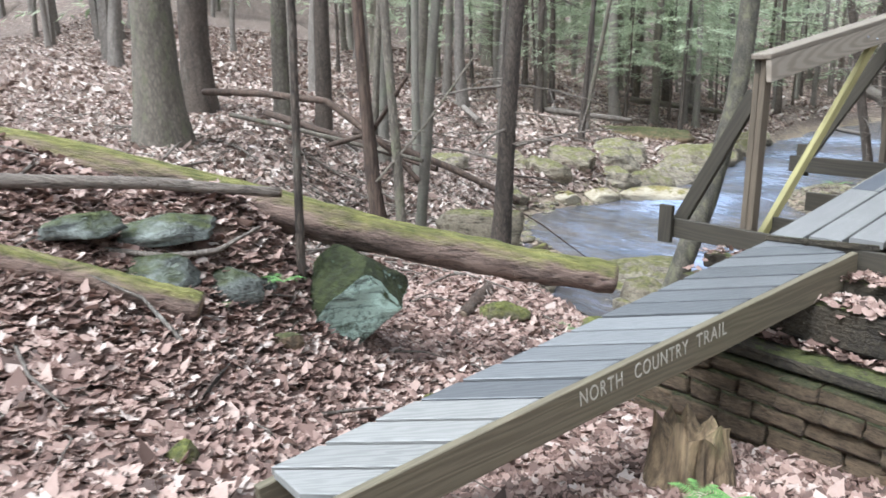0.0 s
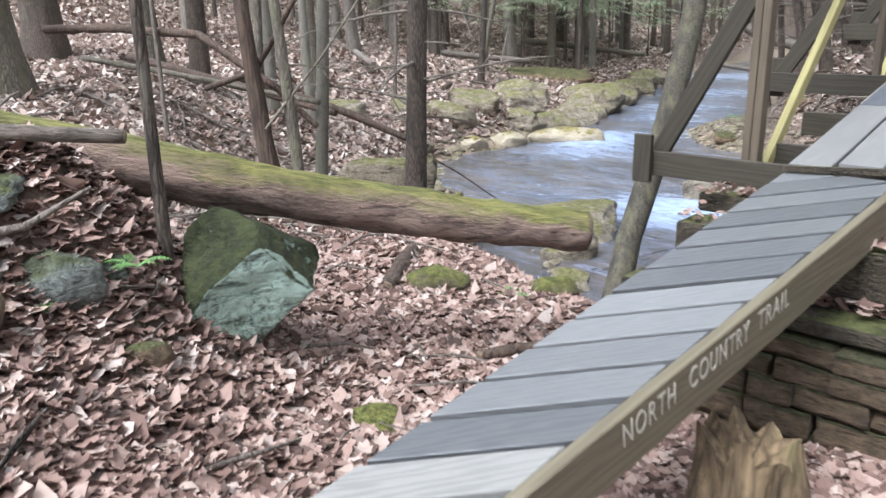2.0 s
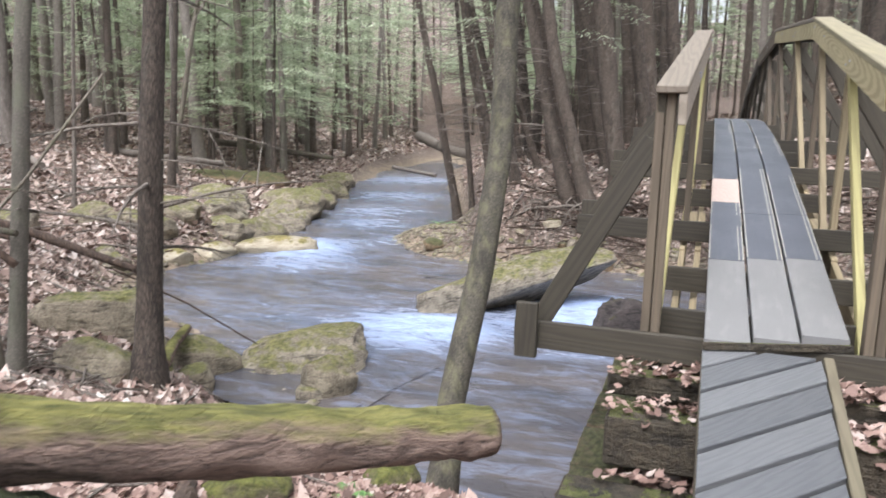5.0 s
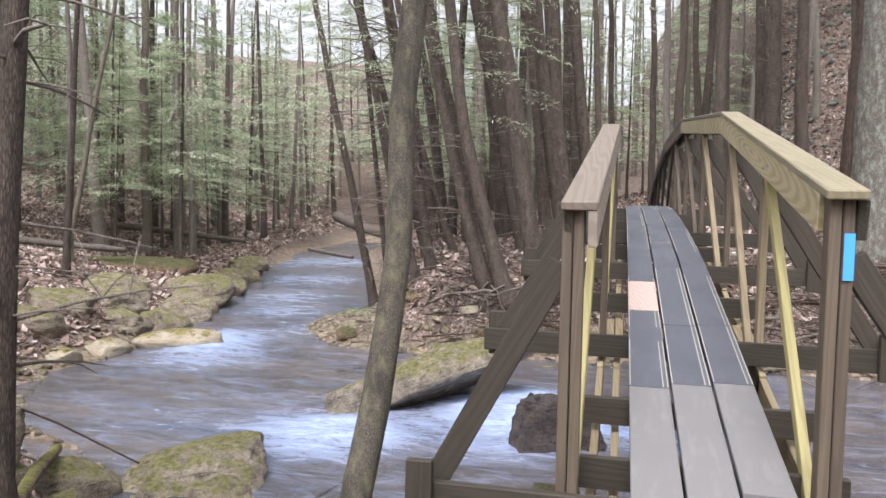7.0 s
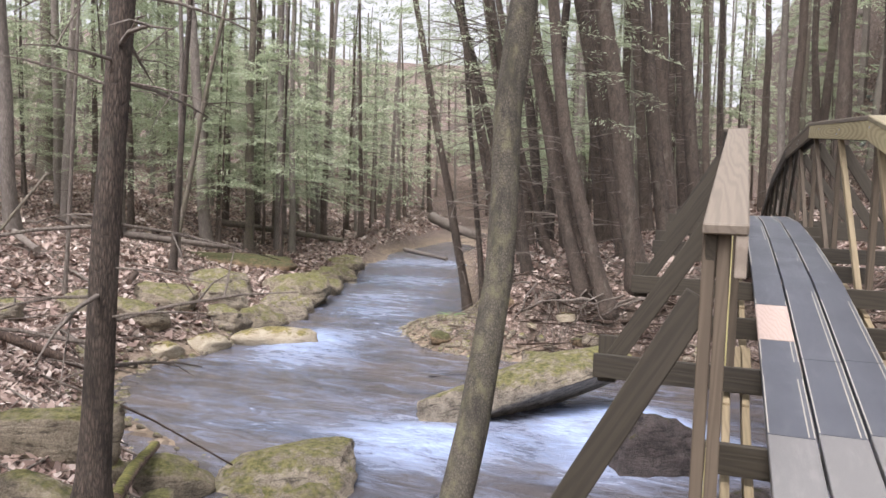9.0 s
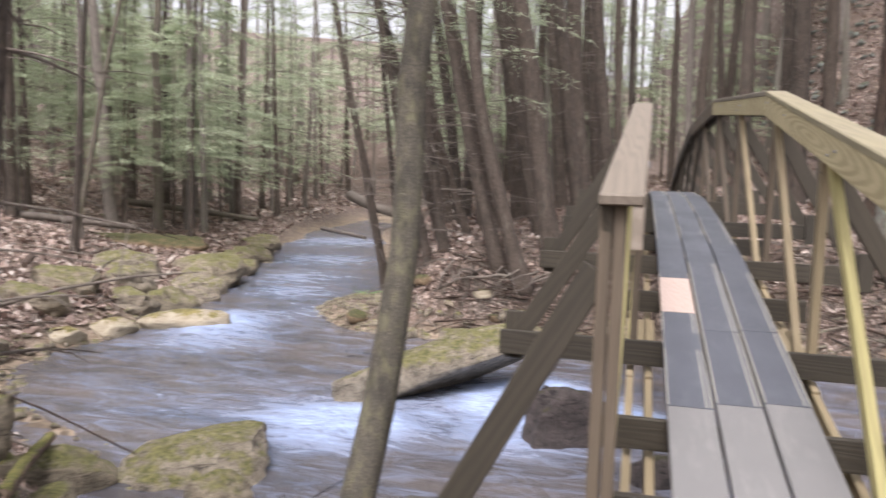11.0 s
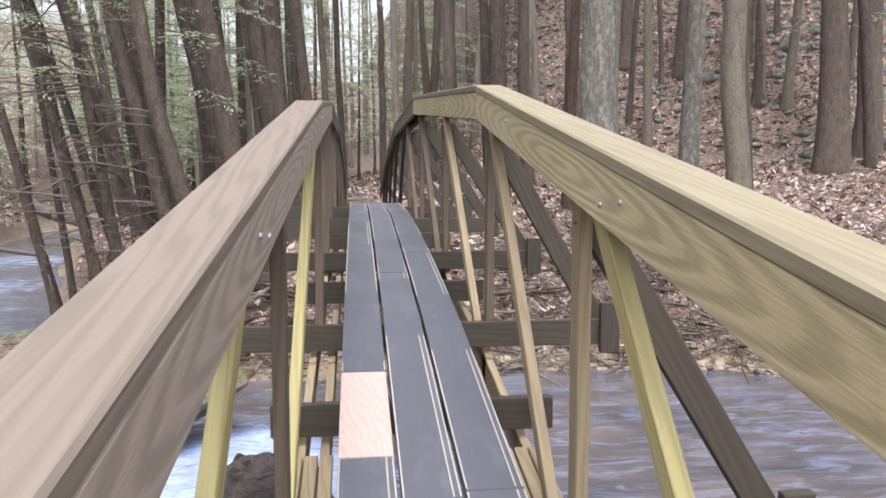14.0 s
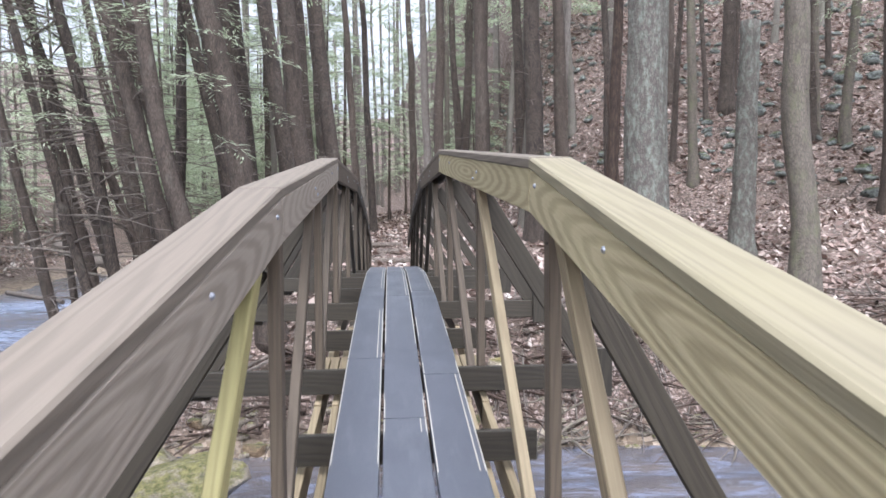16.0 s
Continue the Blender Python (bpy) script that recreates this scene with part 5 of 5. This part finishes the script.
rock("streamside_rock", -9.3, 8.1, 0.8, 0.45, 0.4, 30, 24, M_MOSSROCK, "mossy block of sandstone on the shore", "shore rocks", square=0.55, rough=0.3)
rock("streamside_rock", -8.3, 6.9, 0.5, 0.35, 0.3, 10, 25, M_MOSSROCK, "mossy block of sandstone on the shore", "shore rocks", square=0.7)
rock("slab_rock", -5.75, 14.65, 2.25, 1.0, 0.62, 22, 26, M_ROCK, "long slanting slab of sandstone lying in the stream", z=-1.72, sink=0.42, square=0.55, rough=0.16, sub=4, tilt=(-8, -18), cuts=[(Vector((0.25, -0.45, -0.86)).normalized(), 0.33)])
rock("wet_boulder", -3.35, 12.85, 0.76, 0.6, 0.72, 20, 27, M_WETROCK, "dark wet boulder splashed by the rapids", z=-1.95, sink=0.38, square=0.55, rough=0.4, sub=4)
rock("wet_boulder", -2.3, 11.6, 0.4, 0.35, 0.35, 50, 28, M_WETROCK, "dark wet boulder splashed by the rapids", z=-2.0, sink=0.4)
for x, y, a, b, c, turn in ((-14.0, 15.1, 0.55, 0.42, 0.36, 20), (-13.7, 16.4, 0.6, 0.5, 0.32, 70), (-12.85, 17.75, 1.15, 0.55, 0.36, 25)):
    rock("pale_stream_stone", x, y, a, b, c, turn, x, M_PALEROCK, "pale smooth stone in the shallow water", "pale stones", z=-1.9, sink=0.42, square=0.5, rough=0.18)
rnd = random.Random(8)
for x, y, a, c in ((-15.2, 15.6, 0.9, 0.45), (-16.3, 15.2, 0.9, 0.4), (-15.6, 17.2, 1.0, 0.5), (-14.7, 18.2, 0.9, 0.45), (-14.6, 19.6, 1.0, 0.5), (-15.7, 19.4, 0.9, 0.5), (-14.9, 21.0, 1.1, 0.62), (-15.5, 22.4, 1.5, 0.75),
                   (-16.1, 24.2, 1.7, 0.85), (-17.2, 21.3, 1.3, 0.6), (-16.8, 26.4, 1.2, 0.6), (-17.5, 28.4, 1.3, 0.6), (-18.3, 30.7, 1.3, 0.6), (-19.4, 33.2, 1.2, 0.5), (-20.6, 36.5, 1.3, 0.5), (-17.0, 13.6, 0.9, 0.4), (-14.2, 13.4, 0.6, 0.3)):
    rock("bank_boulder", x, y, a, a * rnd.uniform(0.55, 0.85), c, rnd.uniform(0, 180), x + y, rnd.choice((M_MOSSROCK, M_ROCK)), "mossy sandstone boulder on the far shore", "bank boulders", 0.5, square=0.5, rough=0.32, sub=4)
rock("slab_outcrop", -20.3, 26.4, 2.6, 1.2, 0.45, 25, 55, M_WALLSTONE, "flat dark ledge of rock among the leaves", sink=0.4, square=0.75)
for i in range(26):
    x, y = rnd.uniform(-9.2, 8), 19.2 + rnd.uniform(-0.9, 0.9)
    d, _ = stream(x, y)
    if not -0.8 < d < 1.6 or -3.4 < x < -0.9:
        continue
    s = rnd.uniform(0.15, 0.42)
    rock("bank_stone", x, y, s, s * 0.75, s * 0.5, rnd.uniform(0, 180), i + 200, rnd.choice((M_ROCK, M_WALLSTONE, M_PALEROCK)), "loose stone at the foot of the bank", "bank stones", 0.4)
for x, y, s in ((-6.3, 18.6, 0.7), (-5.1, 18.3, 0.55), (-7.6, 18.7, 0.4), (-3.9, 18.2, 0.5), (-2.8, 17.4, 0.45), (-1.2, 18.0, 0.4)):
    rock("bank_stone", x, y, s, s * 0.75, s * 0.5, x * 40, x, M_ROCK, "loose stone at the foot of the bank", "bank stones", 0.4)

for i in range(60):
    x, y = rnd.uniform(12, 36), rnd.uniform(24, 56)
    s = rnd.uniform(0.2, 0.5)
    rock("hillside_rock", x, y, s * 1.2, s, s * 0.7, rnd.uniform(0, 180), i + 300, M_OUTCROP, "mossy grey rock on the wooded hillside", "hillside rocks", 0.4, square=0.5, rough=0.3, sub=2)

for i in range(16):
    x, y = rnd.uniform(-9.6, -6.0), rnd.uniform(7.4, 9.6)
    s = rnd.uniform(0.1, 0.3)
    rock("streamside_rock", x, y, s * 1.3, s, s * 0.7, rnd.uniform(0, 180), i + 400, rnd.choice((M_ROCK, M_MOSSROCK)), "loose sandstone lying on the shore", "shore rocks", 0.35, square=0.6, rough=0.3, sub=2)


def pebbles(name, spots, label, material, seed):
    """Stones too many to count, as one mesh."""
    rnd = random.Random(seed)
    V, F = [], []
    bm = rock_bm(1, 1, 1, seed, 0.6, 0.25, 0)
    bv = [v.co.copy() for v in bm.verts]
    bm.verts.index_update()
    bf = [[v.index for v in f.verts] for f in bm.faces]
    bm.free()
    for x, y, z, s in spots:
        m = pose(x, y, z, rnd.uniform(-25, 25), rnd.uniform(-25, 25), rnd.uniform(0, 360)) @ Matrix.Diagonal((s * rnd.uniform(0.8, 1.4), s, s * rnd.uniform(0.4, 0.8), 1))
        s0 = len(V)
        V += [tuple(m @ v) for v in bv]
        F += [[s0 + i for i in f] for f in bf]
    return tagged(link_mesh(name, V, F, material, smooth_faces=True), label, "stones", kind="stuff")


spots = []
while len(spots) < 900:
    x, y = rnd.uniform(-17, 9), rnd.uniform(6.5, 24)
    d, side = stream(x, y)
    if -0.7 < d < 0.7:
        spots.append((x, y, gz(x, y) + 0.02, rnd.uniform(0.03, 0.13)))
while len(spots) < 1300:
    x, y = rnd.uniform(-11, -7.5), rnd.uniform(18.6, 24)
    if gz(x, y) > -2.0 and stream(x, y)[0] < 0.8:
        spots.append((x, y, gz(x, y) + 0.02, rnd.uniform(0.03, 0.09)))
pebbles("shore_pebbles", spots, "loose sandstone pebbles and cobbles along the water's edge", M_ROCK, 3)

spots = []
while len(spots) < 1100:
    x, y = rnd.uniform(4, 30), rnd.uniform(29, 52)
    if gz(x, y) > 3.2:
        spots.append((x, y, gz(x, y) + 0.04, rnd.uniform(0.06, 0.26)))
pebbles("hillside_stones", spots, "loose grey stones strewn over the wooded hillside", M_OUTCROP, 6)

# the stump under the ramp
t = thing("tree_stump", "splintered mossy stump under the ramp", "stump", at=(-1.96, 3.1, -0.5))
bm = bmesh.new()
rings = []
for q in range(9):
    ring = []
    for s in range(36):
        an = s * 2 * math.pi / 36
        zz = q / 8
        rr = 0.16 * (1 + 0.6 * (1 - zz) ** 2.6) * (1 + 0.35 * noise.noise(Vector((math.cos(an) * 2.2, math.sin(an) * 2.2, zz))) + 0.30 * noise.noise(Vector((math.cos(an) * 7, math.sin(an) * 7, zz * 0.8))))
        top = 0.30 + 0.16 * noise.noise(Vector((math.cos(an) * 2.2, math.sin(an) * 2.2, 2))) + 0.05 * noise.noise(Vector((math.cos(an) * 9, math.sin(an) * 9, 6)))
        ring.append(bm.verts.new((rr * math.cos(an), rr * math.sin(an), -0.1 + (top + 0.1) * zz)))
    rings.append(ring)
for r0, r1 in zip(rings, rings[1:]):
    for s in range(36):
        bm.faces.new((r0[s], r0[(s + 1) % 36], r1[(s + 1) % 36], r1[s]))
mid_v = bm.verts.new((0, 0, 0.16))
for s in range(36):
    bm.faces.new((rings[-1][s], rings[-1][(s + 1) % 36], mid_v))
part("wood", bm, M_STUMP, t)


def fern(x, y, s, seed, z=None, label="small green fern in the leaf litter"):
    rnd = random.Random(seed)
    t = thing("fern", label, "fern", "ferns", at=(x, y, gz(x, y) if z is None else z))
    for f in range(6):
        an, ln = rnd.uniform(0, 6.28), s * rnd.uniform(0.7, 1.1)
        d = Vector((math.cos(an), math.sin(an), 0))
        sd = Vector((-d.y, d.x, 0))
        bm = bmesh.new()
        for i in range(1, 14):
            q = i / 14
            p = d * ln * q + Vector((0, 0, ln * (0.9 * q - 0.75 * q * q)))
            w = ln * 0.26 * math.sin(math.pi * min(1, q * 0.9 + 0.12)) ** 0.8
            for e in (-1, 1):
                b = ln * 0.035
                bm.faces.new([bm.verts.new(v) for v in (p - d * b, p + sd * e * w + d * b * 1.5 + Vector((0, 0, -0.15 * w)), p + d * b)])
        part("frond", bm, M_FERN, t)


fern(-4.19, 2.0, 0.15, 1, 0.24)
fern(-4.22, 1.62, 0.15, 2, 0.16)
fern(-4.30, 4.70, 0.17, 3)
fern(-1.72, 2.84, 0.19, 4, -0.40)
fern(-1.62, 2.96, 0.17, 5, -0.40)
fern(-9.5, 21.2, 0.5, 7)

# roots and sticks on the washed-out far bank
t = thing("exposed_roots", "tangle of bare tree roots on the washed-out bank", "roots", at=(-5.6, 20.2, -0.6))
for i in range(26):
    bm = bmesh.new()
    an = rnd.uniform(3.4, 6.0)
    p = Vector((rnd.uniform(-1.6, 1.4), rnd.uniform(-0.1, 0.5), rnd.uniform(0.0, 0.35)))
    pts = [p]
    d = Vector((math.cos(an), math.sin(an), rnd.uniform(-0.5, 0.1)))
    for _ in range(6):
        d = (d + Vector((rnd.uniform(-0.7, 0.7), rnd.uniform(-0.4, 0.4), rnd.uniform(-0.55, 0.25)))).normalized()
        pts.append(pts[-1] + d * 0.22)
    r = rnd.uniform(0.015, 0.05)
    tube(bm, pts, [r * (1 - 0.12 * q) for q in range(7)], 6, False)
    part("root", bm, M_TWIG, t)


def sticks(name, count, box, label, seed, ln=(0.2, 0.9)):
    rnd = random.Random(seed)
    bm = bmesh.new()
    for _ in range(count):
        x, y = rnd.uniform(box[0], box[1]), rnd.uniform(box[2], box[3])
        d = float(stream(x, y)[0])
        if d < 0.15 or (-2.65 < x < -1.6 and y < 24):
            continue
        an, l = rnd.uniform(0, 6.28), rnd.uniform(*ln)
        p = Vector((x, y, gz(x, y) + 0.03))
        e = Vector((x + l * math.cos(an), y + l * math.sin(an), 0))
        e.z = gz(e.x, e.y) + rnd.uniform(0.02, 0.1)
        m = (p + e) / 2 + Vector((rnd.uniform(-0.06, 0.06), rnd.uniform(-0.06, 0.06), 0.03))
        r = rnd.uniform(0.004, 0.014) * (0.6 + l)
        tube(bm, [p, m, e], [r, r * 0.8, r * 0.4], 4, False)
    me = bpy.data.meshes.new(name)
    bm.to_mesh(me)
    bm.free()
    me.materials.append(M_TWIG)
    return tagged(new(name, me), label, "sticks", kind="stuff")


def brush(name, count, box, label, seed, material):
    """Tangled driftwood heaped on a bank: bent dark branches with side twigs."""
    rnd = random.Random(seed)
    bm = bmesh.new()
    for _ in range(count):
        x, y = rnd.uniform(box[0], box[1]), rnd.uniform(box[2], box[3])
        if float(stream(x, y)[0]) < 0.1:
            continue
        an, l = rnd.gauss(0.25, 0.75) + rnd.choice((0, math.pi)), rnd.uniform(0.5, 2.0)
        p = Vector((x, y, gz(x, y) + rnd.uniform(0.0, 0.28)))
        d = Vector((math.cos(an), math.sin(an), rnd.uniform(-0.15, 0.22)))
        pts = [p]
        for _ in range(4):
            d = (d + Vector((rnd.uniform(-0.3, 0.3), rnd.uniform(-0.3, 0.3), rnd.uniform(-0.22, 0.16)))).normalized()
            pts.append(pts[-1] + d * l / 4)
        r = rnd.uniform(0.008, 0.03) * (0.5 + 0.5 * l)
        tube(bm, pts, [r * (1 - 0.17 * q) for q in range(5)], 5, False)
        e = (d + Vector((rnd.uniform(-1, 1), rnd.uniform(-1, 1), rnd.uniform(-0.2, 0.7)))).normalized() * l * 0.35
        tube(bm, [pts[2], pts[2] + e], [r * 0.5, r * 0.15], 4, False)
    me = bpy.data.meshes.new(name)
    bm.to_mesh(me)
    bm.free()
    me.materials.append(material)
    return tagged(new(name, me), label, "driftwood", kind="stuff")


brush("driftwood_brush", 420, (-0.6, 9.5, 17.8, 21.2), "tangled dark driftwood and brush on the far bank", 31, M_DEAD)
brush("driftwood_brush", 200, (-0.6, 9.5, 18.0, 20.5), "tangled grey driftwood on the far bank", 32, M_MAPLE)
brush("driftwood_brush", 160, (-7.2, -3.0, 18.8, 20.6), "dark roots and brush under the leaning hemlocks", 33, M_DEAD)
sticks("bank_debris", 800, (-0.9, 11, 18.4, 22.0), "driftwood and broken sticks on the far bank", 1, (0.4, 1.6))
sticks("bank_debris", 320, (-9, -2.7, 18.8, 22.0), "driftwood and broken sticks on the far bank", 2, (0.3, 1.2))
sticks("fallen_twigs", 260, (-9, -2.7, -0.5, 8), "small fallen twigs in the leaves", 3, (0.1, 0.6))
sticks("fallen_twigs", 420, (-16, -7, 3, 13), "small fallen twigs in the leaves", 4, (0.3, 1.5))
sticks("fallen_twigs", 170, (-10, -6.6, 4.4, 7.2), "brush of broken sticks among the leaves", 14, (0.4, 1.5))
sticks("fallen_twigs", 420, (-30, -14, 8, 40), "small fallen twigs in the leaves", 5, (0.6, 2.6))
sticks("fallen_twigs", 300, (-10, 16, 21, 40), "small fallen twigs in the leaves", 6, (0.4, 2.0))

# ---- leaf litter: dry oak and maple leaves ----
ANG = np.array([0, 0.42, 0.75, 1.15, 1.55, 2.0, 2.5, 3.14, 3.78, 4.28, 4.73, 5.13, 5.53, 5.86])
RAD = np.array([1.0, 0.70, 0.93, 0.68, 0.86, 0.64, 0.70, 0.76, 0.70, 0.64, 0.86, 0.68, 0.93, 0.70])


def litter(name, xs, ys, size, label, seed, lobes=True, lift=0.012, tilt=0.45, zs=None, material=M_LEAF):
    rs = np.random.RandomState(seed)
    n = len(xs)
    if lobes:
        a, r = ANG, RAD
    else:
        a, r = np.array([0, 1.2, 2.6, 3.7, 5.1]), np.array([1.0, 0.62, 0.75, 0.75, 0.62])
    k = len(a)
    s = size * rs.uniform(0.55, 1.25, n)
    turn = rs.uniform(0, 2 * math.pi, n)
    px = r[None] * np.cos(a)[None] * s[:, None]
    py = r[None] * np.sin(a)[None] * s[:, None] * rs.uniform(0.6, 1.0, n)[:, None]
    curl = rs.uniform(-0.35, 0.6, n)[:, None]
    pz = curl * (px ** 2 + 0.6 * py ** 2) / s[:, None] + rs.normal(0, 0.1, (n, k)) * s[:, None]
    px = np.concatenate([np.zeros((n, 1)), px], 1)
    py = np.concatenate([np.zeros((n, 1)), py], 1)
    pz = np.concatenate([np.zeros((n, 1)), pz], 1)
    tx, ty = rs.normal(0, tilt, n)[:, None], rs.normal(0, tilt, n)[:, None]
    pz = pz + px * tx + py * ty
    c, q = np.cos(turn)[:, None], np.sin(turn)[:, None]
    X = xs[:, None] + px * c - py * q
    Y = ys[:, None] + px * q + py * c
    Z = (ground(xs, ys) if zs is None else zs)[:, None] + lift + rs.uniform(0, 0.02, n)[:, None] + pz
    V = np.stack([X, Y, Z], -1).reshape(-1, 3)
    i = np.arange(n)[:, None] * (k + 1)
    j = np.arange(k)[None]
    F = np.stack([i + 0 * j, i + 1 + j, i + 1 + (j + 1) % k], -1).reshape(-1, 3)
    me = bpy.data.meshes.new(name)
    me.vertices.add(len(V))
    me.vertices.foreach_set("co", V.ravel())
    me.loops.add(F.size)
    me.loops.foreach_set("vertex_index", F.ravel())
    me.polygons.add(len(F))
    me.polygons.foreach_set("loop_start", np.arange(0, F.size, 3))
    me.polygons.foreach_set("loop_total", np.full(len(F), 3))
    me.update()
    me.validate()
    me.materials.append(material)
    return tagged(new(name, me), label, "leaf litter", kind="stuff")


def scatter(count, x0, x1, y0, y1, seed, dmin=0.25):
    rs = np.random.RandomState(seed)
    x, y = rs.uniform(x0, x1, count), rs.uniform(y0, y1, count)
    d, _ = stream(x, y)
    inside = (x > -2.42) & (x < -1.93) & (y > 1.0) & (y < 4.7) & (ground(x, y) > ramp_z(y) - 0.12)
    keep = (d > dmin) & ~inside
    return x[keep], y[keep]


litter("near_leaves", *scatter(62000, -7.2, 0.6, 0.2, 7.2, 1), 0.054, "thick litter of dry brown oak and maple leaves", 1, True, 0.012, 0.24)
litter("bank_leaves", *scatter(34000, -9, 11, -11, 8, 14), 0.07, "brown leaves over the bank around the trail", 14, False)
# litter away from the walk uses the leaf colours with light painted in
litter("slope_leaves", *scatter(60000, -26, -6.5, -2, 14, 2), 0.085, "brown leaves over the left slope", 2, False, material=M_LITLEAF)
litter("upper_slope_leaves", *scatter(30000, -48, -20, -8, 16, 6), 0.15, "brown leaves up the wooded slope", 6, False, material=M_LITLEAF)
litter("left_bank_leaves", *scatter(52000, -40, -13, 11, 46, 3, 0.5), 0.13, "brown leaves among the trees upstream", 3, False, material=M_LITLEAF)
litter("far_bank_leaves", *scatter(70000, -11, 34, 18, 56, 4, 0.9), 0.125, "brown leaves on the far bank and terrace", 4, False, material=M_LITLEAF)
litter("upstream_leaves", *scatter(14000, -46, -4, 45, 88, 12, 0.6), 0.22, "brown leaves under the trees far upstream", 12, False, material=M_LITLEAF)
litter("hillside_leaves", *scatter(18000, 14, 62, 22, 84, 8, 0.9), 0.2, "brown leaves up the rocky wooded hillside", 8, False, material=M_LITLEAF)
rs = np.random.RandomState(9)
x, y = rs.uniform(-2.85, -1.0, 700), rs.uniform(4.08, 4.72, 700)
litter("crib_leaves", x, y, 0.045, "dry leaves caught on the crib timbers", 9, True, 0.02, 0.3, np.interp(y, [4.1, 4.2, 4.21, 4.45, 4.46, 4.72], [-0.03, -0.03, 0.22, 0.22, 0.315, 0.315]))
x, y = rs.uniform(-2.78, -0.5, 900), rs.uniform(4.1, 5.9, 900)
litter("abutment_leaves", x, y, 0.05, "dry leaves lying on top of the stone abutment", 10, True, 0.015, 0.3, np.full(900, -0.12))
